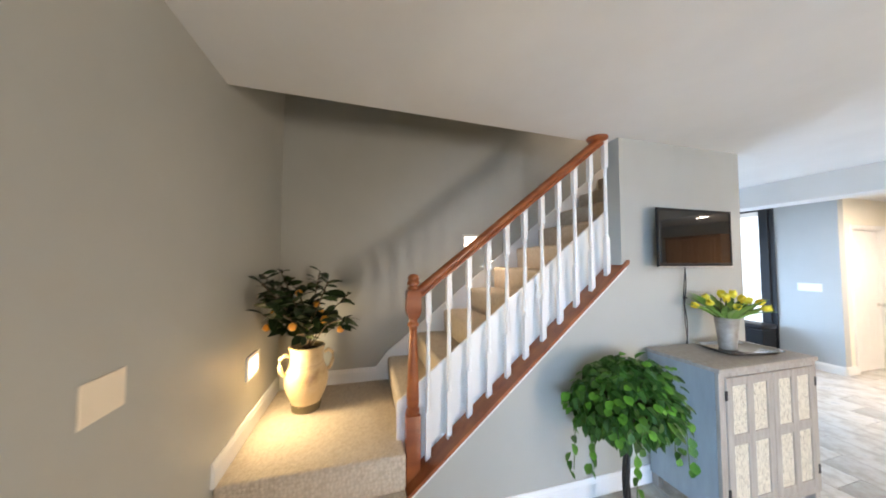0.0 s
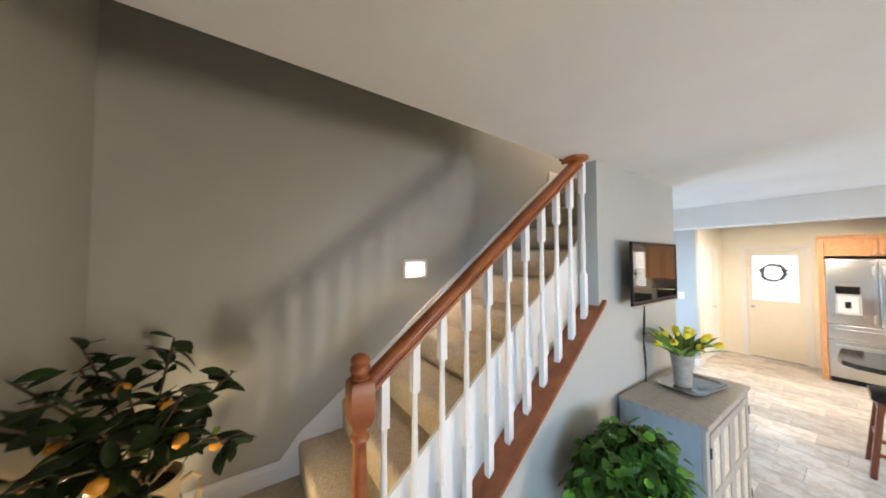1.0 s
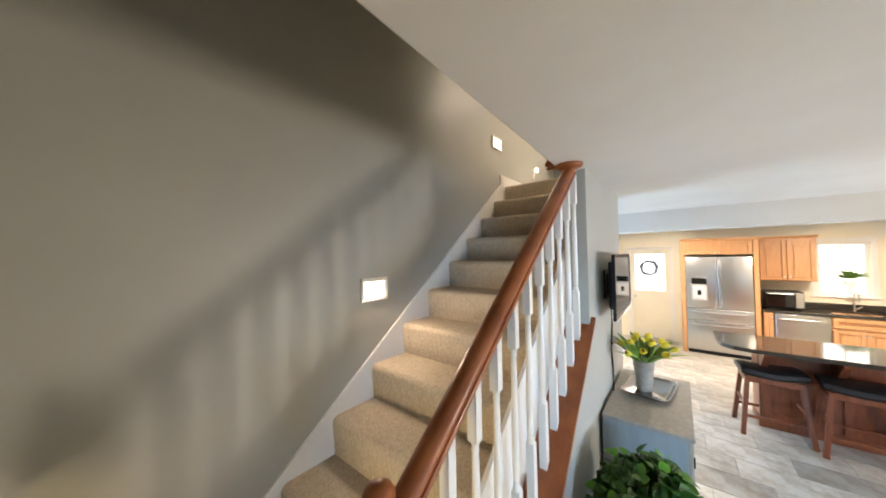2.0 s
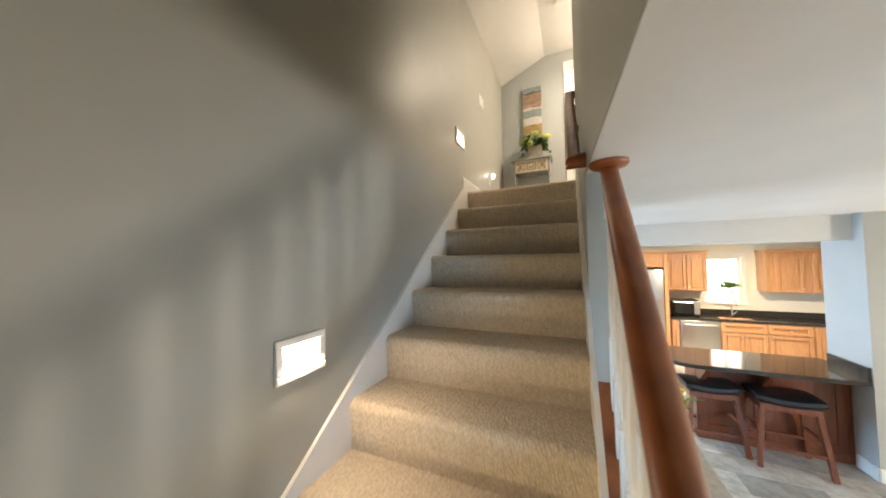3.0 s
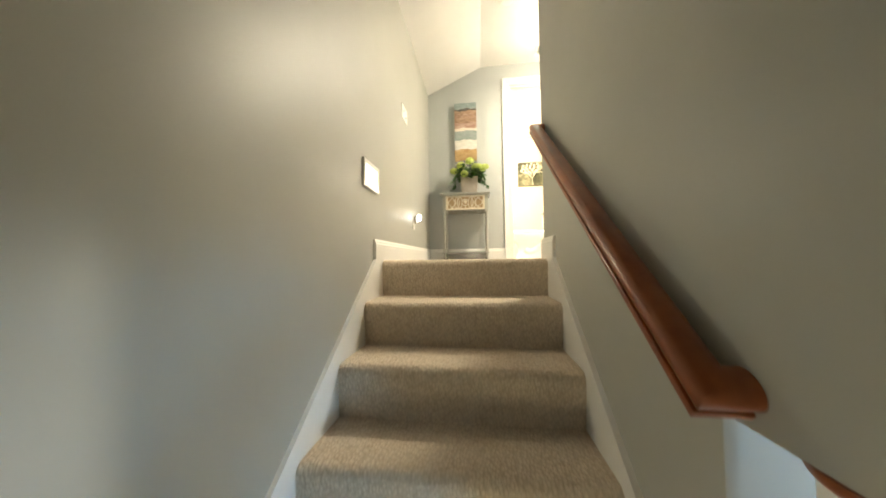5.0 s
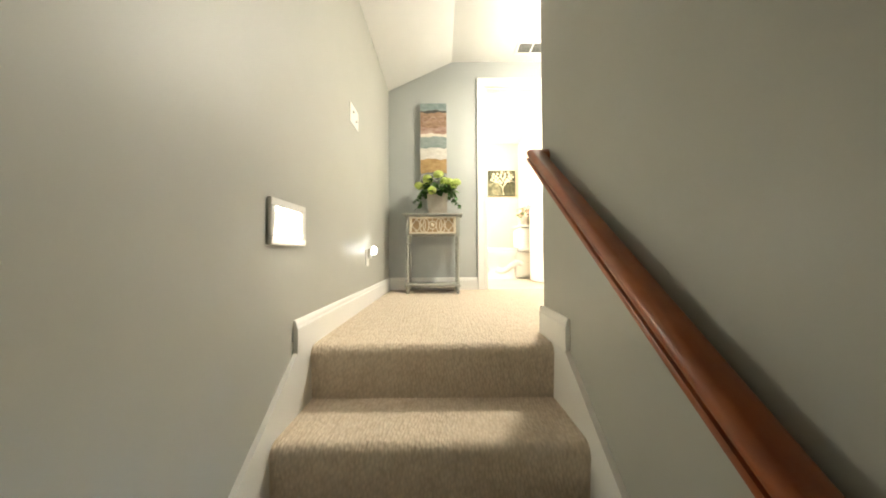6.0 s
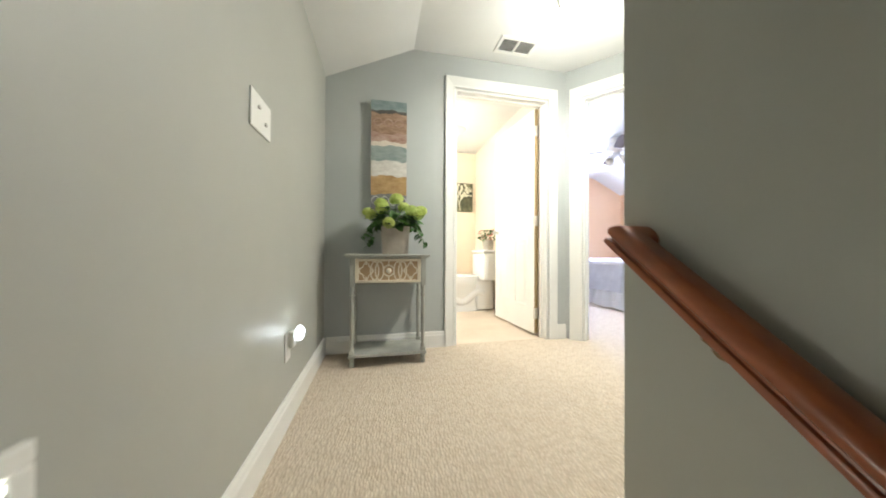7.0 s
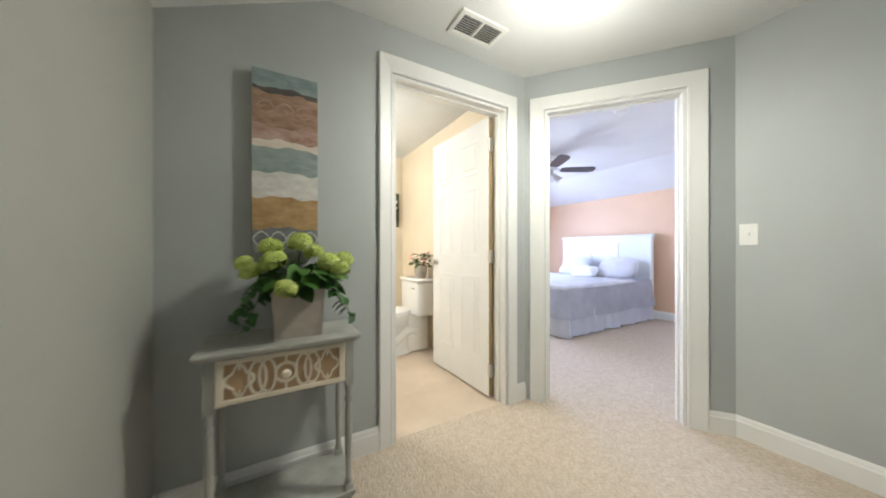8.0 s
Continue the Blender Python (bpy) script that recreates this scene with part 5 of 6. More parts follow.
unit("base_cabinet", 2.675, 2.80, 0.0, 0.878, BF, [(2.68, 2.795, 0.13, 0.86, False, (2.78, 0.8))], "narrow honey oak base cabinet", group="base cabinets")
dwm = thing("dishwasher", (3.11, 8.0, 0), "stainless steel dishwasher under the counter", "dishwasher")
part("body", cube(2.812, 3.412, BF + 0.02, 8.25, 0.0, 0.872), material("appliance_side", (0.2, 0.2, 0.2), 0.6), dwm)
part("door", cube(2.815, 3.409, BF - 0.025, BF + 0.018, 0.11, 0.868, 0.008, None, 3), steel, dwm, "", True)
part("handle", tube([(2.87, BF - 0.025, 0.79), (2.88, BF - 0.06, 0.79), (3.34, BF - 0.06, 0.79), (3.35, BF - 0.025, 0.79)], 0.011, 8), steel, dwm, "", True)
unit("base_cabinet", 3.42, 4.065, 0.0, 0.878, BF, [(3.43, 3.74, 0.13, 0.68, False, (3.71, 0.62)), (3.745, 4.055, 0.13, 0.68, False, (3.775, 0.62)), (3.43, 4.055, 0.70, 0.865, False, None)], "honey oak sink base cabinet with two doors", group="base cabinets")
unit("base_cabinet", 4.07, 4.64, 0.0, 0.878, BF, [(4.08, 4.63, 0.13, 0.68, False, (4.11, 0.62)), (4.08, 4.63, 0.70, 0.865, False, (4.355, 0.78))], "honey oak base cabinet with drawer and door", group="base cabinets")
unit("base_cabinet", 4.645, 5.45, 0.0, 0.878, BF, [(4.655, 5.04, 0.13, 0.865, False, (5.0, 0.8)), (5.05, 5.44, 0.13, 0.865, False, (5.09, 0.8))], "honey oak corner base cabinet", group="base cabinets")
wt = thing("worktop", (4.0, 8.0, 0.878), "dark polished granite worktop with upstand", "worktop")
bm = cube(2.672, 3.46, 7.655, YK - 0.001, 0.879, 0.918, 0.004)
box(bm, 4.02, 5.46, 7.655, YK - 0.001, 0.879, 0.918, 0.004)
box(bm, 3.46, 4.02, 7.655, 7.76, 0.879, 0.918, 0.003)
box(bm, 3.46, 4.02, 8.15, YK - 0.001, 0.879, 0.918, 0.003)
part("slab", bm, granite, wt)
part("upstand", cube(2.672, 5.46, YK - 0.024, YK - 0.002, 0.919, 1.02, 0.003), granite, wt)
sk = thing("sink", (3.74, 7.95, 0.75), "stainless steel undermount sink", "sink")
bm = cube(3.46, 4.02, 7.76, 8.15, 0.72, 0.726)
for a in ((3.455, 3.462, 7.755, 8.155), (4.018, 4.025, 7.755, 8.155), (3.455, 4.025, 7.755, 7.762), (3.455, 4.025, 8.148, 8.155)):
    box(bm, a[0], a[1], a[2], a[3], 0.72, 0.878)
part("basin", bm, steel, sk)
fc = thing("faucet", (3.79, 8.19, 0.918), "brushed gooseneck kitchen faucet", "faucet")
part("spout", tube([(3.79, 8.20, 0.918), (3.79, 8.20, 1.10)] + [(3.79, 8.20 - 0.09 * (1 - math.cos(a)), 1.15 + 0.09 * math.sin(a)) for a in [i * math.pi / 8 for i in range(9)]] + [(3.79, 8.02, 1.09)], 0.012, 10), steel, fc, "", True)
part("lever", tube([(3.81, 8.20, 0.95), (3.87, 8.20, 1.0)], 0.008, 8), steel, fc, "", True)
to = thing("toaster_oven", (2.96, 7.98, 0.918), "black and steel toaster oven on the worktop", "toaster oven")
part("body", cube(2.72, 3.19, 7.84, 8.16, 0.935, 1.235, 0.02, None, 3), black_plastic, to, "", True)
part("glass_door", cube(2.74, 3.08, 7.832, 7.842, 0.965, 1.19, 0.004), screen_black, to)
part("handle", tube([(2.76, 7.84, 1.195), (2.77, 7.805, 1.195), (3.05, 7.805, 1.195), (3.06, 7.84, 1.195)], 0.008, 8), steel, to, "", True)
part("control_strip", cube(3.09, 3.18, 7.834, 7.842, 0.96, 1.21, 0.003), steel, to)
for x, y in ((2.75, 7.87), (3.16, 7.87), (2.75, 8.13), (3.16, 8.13)):
    part("foot", lathe(bmesh.new(), [(0.014, 0), (0.014, 0.02)], (x, y, 0.918), 8), black_plastic, to)
hp = thing("hanging_plant", (3.76, 8.22, 1.25), "leafy green fern on a white pedestal pot in the kitchen window", "potted plant")
part("pot", lathe(bmesh.new(), [(0.05, 0.0), (0.045, 0.02), (0.02, 0.05), (0.02, 0.14), (0.05, 0.18), (0.07, 0.25), (0.072, 0.27), (0.06, 0.27)], (3.76, 8.21, 1.152), 18), white_plastic, hp, "", True)
fern = foliage("fern_green", (0.08, 0.22, 0.03), (0.16, 0.34, 0.07), 0.5)
frond = leaf_mesh("frond", 0.16, 0.035, fern, False, 0.2, 0.45)
for i in range(80):
    a = i * 2.4
    put(frond, "leaf", aim((3.76 + 0.03 * math.cos(a), 8.21 + 0.02 * math.sin(a), 1.45), (math.cos(a), -abs(math.sin(a)) * 0.6 + 0.1, 0.4 + 1.9 * ((i * 0.29) % 1)), rng.uniform(-30, 30), rng.uniform(0.7, 1.2)), hp)

wreath = thing("wreath", (1.06, YK + 0.05, 1.5), "round dark leafy wreath hanging on the door glass", "wreath")
WC = Vector((1.02, YK + 0.025, 1.60))
part("ring", tube([WC + Vector((0.145 * math.cos(a), 0, 0.145 * math.sin(a))) for a in [i * 2 * math.pi / 24 for i in range(25)]], 0.015, 7), material("grey_vine_twig", (0.16, 0.15, 0.14), 0.85), wreath)
wl = leaf_mesh("wreath_leaf", 0.085, 0.034, foliage("grey_green_wreath_leaf", (0.05, 0.07, 0.075), (0.12, 0.15, 0.16), 0.7), False, 0.2, 0.2)
for i in range(90):
    a = i * 2 * math.pi / 90
    c, s = math.cos(a), math.sin(a)
    side = 1 if i % 2 else -1
    put(wl, "leaf", aim(WC + Vector((0.145 * c, -0.012, 0.145 * s)), (-s + 0.7 * side * c, rng.uniform(-0.5, -0.1), c + 0.7 * side * s), rng.uniform(-40, 40), rng.uniform(0.6, 1.0)), wreath)

# island, seen across the living room
isl = thing("island_counter", (2.7, 5.1, 0), "red-brown panelled breakfast counter with dark granite top", "counter")
part("base", cube(2.20, 3.448, 4.97, 5.33, 0.0, 0.885, 0.004), wood_red, isl)
for a, b in ((2.22, 2.76), (2.78, 3.39)):
    for zz in ((0.10, 0.86),):
        bm = bmesh.new()
        for q in ((a, a + 0.06, 0.10, 0.86), (b - 0.06, b, 0.10, 0.86), (a + 0.06, b - 0.06, 0.10, 0.17), (a + 0.06, b - 0.06, 0.79, 0.86)):
            box(bm, q[0], q[1], 4.956, 4.971, q[2], q[3], 0.003)
        part("panel", bm, wood_red, isl)
part("plinth", cube(2.19, 3.448, 4.955, 5.34, 0.0, 0.09, 0.004), wood_red, isl)
bm = prism(bmesh.new(), [(1.86, 5.36), (1.86, 4.88), (1.89, 4.75), (1.97, 4.66), (2.10, 4.62), (3.30, 4.62), (3.40, 4.66), (3.448, 4.735), (3.448, 5.36)], "z", 0.888, 0.93)
part("top", bm, granite, isl, "dark polished granite slab")
part("splash", cube(3.422, 3.448, 4.74, 5.22, 0.931, 1.03, 0.003), granite, isl)
for x in (2.23, 2.75):
    bm = prism(bmesh.new(), [(4.97, 0.885), (4.68, 0.885), (4.70, 0.84), (4.76, 0.79), (4.86, 0.70), (4.97, 0.56)], "x", x - 0.025, x + 0.025)
    part("corbel", bm, wood_red, isl)


def stool():
    st = thing("counter_stool", (0, 0, 0), "cherry wood counter stool with black leather saddle seat", "stool", "stools at the counter")
    bm, rows, n = bmesh.new(), [], 12
    for i in range(n + 1):
        u = -1 + 2 * i / n
        dip = 0.035 * u * u
        ring = []
        for y, z in ((-0.172, 0.0), (-0.185, 0.025), (-0.176, 0.062), (-0.11, 0.082), (0.11, 0.082), (0.176, 0.062), (0.185, 0.025), (0.172, 0.0)):
            k = 1 - 0.06 * u ** 4
            ring.append(bm.verts.new((0.245 * u, y * k, 0.615 + z * (1 - 0.35 * abs(u) ** 6) + dip)))
        rows.append(ring)
    for a, b in zip(rows, rows[1:]):
        for j in range(8):
            bm.faces.new((a[j], a[(j + 1) % 8], b[(j + 1) % 8], b[j]))
    bm.faces.new(rows[0]), bm.faces.new(rows[-1])
    part("seat", bm, leather_black, st, "black leather saddle seat", True)
    part("seat_frame", cube(-0.215, 0.215, -0.15, 0.15, 0.555, 0.618, 0.006), wood_red, st)
    for sx in (-1, 1):
        for sy in (-1, 1):
            t = 0.019
            lo, hi = Vector((sx * 0.255, sy * 0.19, 0)), Vector((sx * 0.195, sy * 0.13, 0.60))
            part("leg", sweep(bmesh.new(), [lo, hi], [(-t, -t), (t, -t), (t, t), (-t, t)], (0, 1, 0)), wood_red, st)
    for z, k in ((0.20, 1), (0.32, 0)):
        f = z / 0.6
        x, y = 0.255 - 0.06 * f, 0.19 - 0.06 * f
        for s in (-1, 1):
            if k:
                part("stretcher", cube(-x, x, s * y - 0.010, s * y + 0.010, z - 0.015, z + 0.015, 0.003), wood_red, st)
            else:
                part("stretcher", cube(s * x - 0.010, s * x + 0.010, -y, y, z - 0.015, z + 0.015, 0.003), wood_red, st)
    return st


s1 = stool()
s1.matrix_basis = pose(2.265, 4.86, 0, 0, 0, 4)
copy_thing(s1, pose(2.83, 4.76, 0, 0, 0, -3))

# dark bench by the glass door
bn = thing("dark_bench", (-0.62, 6.45, 0), "low black storage bench by the glass door", "bench")
part("box", cube(-1.05, -0.33, 6.35, 6.68, 0.06, 0.50, 0.012), black_plastic, bn)
part("cushion", cube(-1.06, -0.32, 6.34, 6.69, 0.50, 0.58, 0.025, None, 3), leather_black, bn, "", True)
for x in (-1.0, -0.38):
    for y in (6.39, 6.64):
        part("foot", cube(x - 0.02, x + 0.02, y - 0.02, y + 0.02, 0, 0.06), black_plastic, bn)

# ---- upper hall: console table ----
con = thing("console_table", (0.44, 4.79, H), "distressed grey console table with cream fretwork drawer", "console table")
tx0, tx1, ty0, ty1, tz = 0.172, 0.708, 4.628, 4.925, H + 0.712
bm = cube(tx0, tx1, ty0, ty1, tz - 0.016, tz, 0.005)
box(bm, tx0 + 0.012, tx1 - 0.012, ty0 + 0.012, ty1 - 0.005, tz - 0.026, tz - 0.016, 0.003)
part("tabletop", bm, table_grey, con)
bm = cube(0.20, 0.232, 4.652, 4.915, tz - 0.19, tz - 0.026)
box(bm, 0.650, 0.682, 4.652, 4.915, tz - 0.19, tz - 0.026)
box(bm, 0.232, 0.650, 4.895, 4.915, tz - 0.19, tz - 0.026)
box(bm, 0.232, 0.650, 4.655, 4.675, tz - 0.19, tz - 0.182)
part("apron", bm, table_grey, con)
drawer = part("drawer", cube(0.234, 0.648, 4.655, 4.668, tz - 0.181, tz - 0.029), fret_tan, con, "tan drawer front under cream fretwork")
bm = bmesh.new()
dx0, dx1, dz0, dz1 = 0.234, 0.648, tz - 0.181, tz - 0.029
for a in ((dx0, dx1, dz0, dz0 + 0.016), (dx0, dx1, dz1 - 0.016, dz1), (dx0, dx0 + 0.022, dz0 + 0.016, dz1 - 0.016), (dx1 - 0.022, dx1, dz0 + 0.016, dz1 - 0.016)):
    box(bm, a[0], a[1], 4.646, 4.656, a[2], a[3], 0.002)
part("drawer_frame", bm, fret_cream, drawer)


def flat_ring(bm, cx, cz, rx, rz, w, y, n=20, power=1.0, lobes=0.0):
    inner, outer = [], []
    for i in range(n):
        a = 2 * math.pi * i / n
        c, s = math.cos(a), math.sin(a)
        c, s = math.copysign(abs(c) ** power, c), math.copysign(abs(s) ** power, s)
        k = 1 + lobes * math.cos(4 * a)
        c, s = c * k, s * k
        outer.append((cx + c * rx, cz + s * rz)), inner.append((cx + c * (rx - w), cz + s * (rz - w)))
    front = [[bm.verts.new((x, y, z)) for x, z in ring] for ring in (outer, inner)]
    back = [[bm.verts.new((x, y + 0.006, z)) for x, z in ring] for ring in (outer, inner)]
    for i in range(n):
        j = (i + 1) % n
        bm.faces.new((front[0][i], front[0][j], front[1][j], front[1][i]))
        bm.faces.new((front[0][i], front[0][j], back[0][j], back[0][i]))
        bm.faces.new((front[1][i], front[1][j], back[1][j], back[1][i]))


zc, hz = (dz0 + dz1) / 2, (dz1 - dz0) / 2 - 0.014
for k, (cx, rx, rz, lobes) in enumerate(((0.300, 0.040, hz * 0.80, 0.20), (0.353, 0.030, hz, 0.0), (0.383, 0.030, hz, 0.0), (0.441, 0.038, hz * 0.62, 0.0), (0.499, 0.030, hz, 0.0), (0.529, 0.030, hz, 0.0), (0.582, 0.040, hz * 0.80, 0.20))):
    bm = bmesh.new()
    flat_ring(bm, cx, zc, rx, rz, 0.009, 4.649 + 0.0004 * k, 32, 1.0, lobes)
    part("fretwork", bm, fret_cream, drawer)
bm = bmesh.new()
for cx in (0.300, 0.441, 0.582):
    box(bm, cx - 0.004, cx + 0.004, 4.650, 4.656, dz0 + 0.014, zc - hz * 0.58)
    box(bm, cx - 0.004, cx + 0.004, 4.650, 4.656, zc + hz * 0.58, dz1 - 0.014)
part("fretwork", bm, fret_cream, drawer)
turn = Matrix.Translation((0.441, 4.650, zc)) @ pose(0, 0, 0, 90, 0, 0)
part("knob", lathe(bmesh.new(), [(0.008, -0.004), (0.007, 0.008), (0.015, 0.014), (0.017, 0.020), (0.012, 0.027), (0.003, 0.029)], (0, 0, 0), 14, turn), fret_cream, drawer, "round cream knob", True)
for lx in (0.215, 0.665):
    for ly in (4.668, 4.898):
        bm = box(bmesh.new(), lx - 0.016, lx + 0.016, ly - 0.016, ly + 0.016, tz - 0.205, tz - 0.185)
        box(bm, lx - 0.016, lx + 0.016, ly - 0.016, ly + 0.016, H + 0.055, H + 0.105, 0.002)
        lathe(bm, [(0.013, 0.0), (0.017, 0.012), (0.014, 0.03), (0.016, 0.055)], (lx, ly, H), 12)
        hh = tz - 0.205 - H - 0.105
        lathe(bm, [(0.012, 0.0), (0.016, 0.012), (0.011, 0.024), (0.012, 0.05), (0.0145, hh * 0.5), (0.013, hh - 0.10), (0.010, hh - 0.075), (0.016, hh - 0.062), (0.016, hh - 0.054), (0.010, hh - 0.042), (0.014, hh - 0.02), (0.016, hh)], (lx, ly, H + 0.105), 12)
        part("leg", bm, table_grey, con, "", True)
part("shelf", cube(0.192, 0.688, 4.645, 4.915, H + 0.062, H + 0.082, 0.003), table_grey, con)

# planter of green hydrangeas
HX, HY, HZ = 0.485, 4.785, tz
pl = thing("hydrangea_planter", (HX, HY, HZ), "square taupe planter with lime green hydrangeas", "potted plant")
concrete = material("taupe_concrete", (0.42, 0.37, 0.31), 0.75)
grain(concrete, [(0.3, (0.36, 0.315, 0.26)), (0.7, (0.48, 0.43, 0.365))], 12, 7)
bm, rings = bmesh.new(), []
for r, z in ((0.083, 0.0), (0.094, 0.185), (0.084, 0.185), (0.080, 0.15)):
    rings.append([bm.verts.new((HX + a * r, HY + b * r, HZ + z)) for a, b in ((1, 1), (-1, 1), (-1, -1), (1, -1))])
for p, q in zip(rings, rings[1:]):
    for i in range(4):
        bm.faces.new((p[i], p[(i + 1) % 4], q[(i + 1) % 4], q[i]))
bm.faces.new(rings[0]), bm.faces.new(rings[-1])
part("pot", bm, concrete, pl, "square tapered taupe pot")
petal_green = material("lime_hydrangea_petal", (0.56, 0.66, 0.16), 0.55)
grain(petal_green, [(0.3, (0.40, 0.52, 0.08)), (0.6, (0.60, 0.68, 0.20)), (0.8, (0.74, 0.79, 0.36))], 30, 3)


def bloom_mesh(seed):
    r2, bm = random.Random(seed), bmesh.new()
    for i in range(70):
        z = 1 - 1.55 * (i + 0.5) / 70
        a = i * 2.39996
        w = math.sqrt(max(0, 1 - z * z))
        n = Vector((math.cos(a) * w, math.sin(a) * w, z))
        m = aim(n * (0.043 + r2.uniform(-0.004, 0.004)), n, r2.uniform(0, 90)) @ pose(0, 0, 0, 0, 90, 0)
        for k in range(4):
            b = k * math.pi / 2
            c, s = math.cos(b), math.sin(b)
            pts = [(0, 0, 0), (0.009 * c - 0.006 * s, 0.009 * s + 0.006 * c, 0.003), (0.016 * c, 0.016 * s, 0.001), (0.009 * c + 0.006 * s, 0.009 * s - 0.006 * c, 0.003)]
            bm.faces.new([bm.verts.new(m @ Vector(p)) for p in pts])
    return mesh_of(bm, "hydrangea_bloom", petal_green, False)


blooms = [bloom_mesh(1), bloom_mesh(2)]
hyd_leaf = foliage("hydrangea_leaf", (0.025, 0.075, 0.012), (0.075, 0.17, 0.03), 0.45)
hl = leaf_mesh("hydrangea_leaf", 0.10, 0.06, hyd_leaf, False, 0.25, 0.4)
ivy = leaf_mesh("ivy_leaf", 0.04, 0.034, foliage("ivy_leaf", (0.03, 0.09, 0.02), (0.07, 0.16, 0.04), 0.45), True, 0.2, 0.3)
for i, (dx, dy, dz, s) in enumerate(((-0.17, -0.05, 0.26, 0.95), (-0.09, -0.10, 0.30, 1.1), (-0.10, 0.03, 0.35, 1.1), (0.01, -0.04, 0.37, 1.15), (0.07, 0.04, 0.33, 1.0), (0.12, -0.07, 0.29, 1.1), (0.19, -0.04, 0.30, 0.95), (-0.05, -0.15, 0.20, 0.95), (-0.20, 0.02, 0.29, 0.8), (0.16, -0.12, 0.26, 0.9))):
    p = Vector((HX + dx * 0.93, HY + dy, HZ + dz))
    part("stem", tube([Vector((HX, HY, HZ + 0.16)), Vector((HX + dx * 0.4, HY + dy * 0.4, HZ + 0.16 + (dz - 0.16) * 0.7)), p], 0.003, 5), stem_green, pl)
    put(blooms[i % 2], "bloom", Matrix.Translation(p) @ pose(0, 0, 0, dy * 200, dx * 120, i * 47) @ Matrix.Diagonal((s * 0.88, s * 0.88, s * 0.75, 1)), pl)
for i in range(74):
    a = i * 2.4
    r = 0.05 + 0.07 * ((i * 0.29) % 1)
    p = (HX + r * math.cos(a), HY + r * math.sin(a), HZ + 0.19 + 0.10 * ((i * 0.37) % 1))
    put(hl, "leaf", aim(p, (math.cos(a), math.sin(a), rng.uniform(-0.4, 0.6)), rng.uniform(-40, 40), rng.uniform(0.7, 1.05)), pl)
for i, (ex, ez) in enumerate(((0.20, 0.06), (0.17, 0.10), (-0.22, 0.10), (-0.18, 0.05))):
    p0, p1, p2 = Vector((HX, HY - 0.05, HZ + 0.19)), Vector((HX + ex * 0.6, HY - 0.09, HZ + 0.22)), Vector((HX + ex, HY - 0.10, HZ + ez))
    part("vine", tube([p0, p1, p2], 0.002, 5), stem_green, pl)
    for k in range(9):
        q = p1.lerp(p2, k / 8)
        a = rng.uniform(0, 6.28)
        put(ivy, "leaf", aim(q, (math.cos(a), math.sin(a) - 0.4, -0.4), rng.uniform(-30, 30), rng.uniform(0.8, 1.2)), pl)

# striped canvas
art = thing("wall_art", (0.447, YF - 0.02, 3.80), "tall narrow canvas with weathered teal, rust and ochre bands", "painting")
ax0, ax1, az0, az1 = 0.318, 0.575, 3.80, 4.590
part("canvas", cube(ax0, ax1, YF - 0.038, YF - 0.001, az0, az1, 0.003), material("canvas_edge", (0.24, 0.24, 0.22), 0.8), art)


def band(lo, hi, scale, stretch=(1, 1, 2.2)):
    m = material("painted_band", lo, 0.75)
    mid = tuple((a + b) / 2 for a, b in zip(lo, hi))
    grain(m, [(0.32, lo), (0.5, mid), (0.68, hi)], scale, 8, stretch, rough=0.7)
    relief(m, 60, 0.25, 0.002)
    return m


bands = [(4.590, 4.520, band((0.16, 0.22, 0.22), (0.30, 0.35, 0.34), 16)), (4.520, 4.497, band((0.05, 0.05, 0.045), (0.12, 0.11, 0.09), 16)),
         (4.497, 4.350, band((0.20, 0.115, 0.07), (0.42, 0.28, 0.19), 12)), (4.350, 4.290, band((0.26, 0.13, 0.09), (0.50, 0.37, 0.30), 14)),
         (4.290, 4.260, band((0.55, 0.47, 0.38), (0.70, 0.64, 0.55), 14)), (4.260, 4.150, band((0.18, 0.23, 0.22), (0.31, 0.35, 0.33), 14)),
         (4.150, 4.040, band((0.48, 0.45, 0.41), (0.70, 0.67, 0.62), 14)), (4.040, 3.905, band((0.30, 0.18, 0.07), (0.48, 0.32, 0.15), 12)),
         (3.905, 3.80, band((0.13, 0.13, 0.13), (0.24, 0.24, 0.24), 18))]
for i, (t, b, m) in enumerate(bands):
    n, up, dn = 12, [], []
    wob = lambda x, z: 0.0 if z in (4.590, 3.80) else 0.006 * math.sin(31 * x + z * 50) + 0.004 * math.sin(77 * x + z * 91)
    pts = [(ax0 + (ax1 - ax0) * k / n, t + wob(ax0 + (ax1 - ax0) * k / n, t)) for k in range(n + 1)]
    pts += [(ax0 + (ax1 - ax0) * k / n, b + wob(ax0 + (ax1 - ax0) * k / n, b)) for k in range(n, -1, -1)]
    part("painted_band", prism(bmesh.new(), pts, "y", YF - 0.0405, YF - 0.0385), m, art)
lat = material("pale_lattice_paint", (0.55, 0.54, 0.50), 0.7)
for k in range(4):
    bm = bmesh.new()
    flat_ring(bm, ax0 + 0.035 + k * 0.063, 3.858, 0.034, 0.036, 0.006, YF - 0.0422 - 0.0003 * k, 14, 1.4)
    part("lattice_motif", bm, lat, art)
for k in range(3):
    bm = bmesh.new()
    flat_ring(bm, ax0 + 0.05 + k * 0.075, 4.43, 0.036, 0.03, 0.006, YF - 0.0422 - 0.0003 * k, 14, 1.4)
    part("lattice_motif", bm, bands[3][2], art)

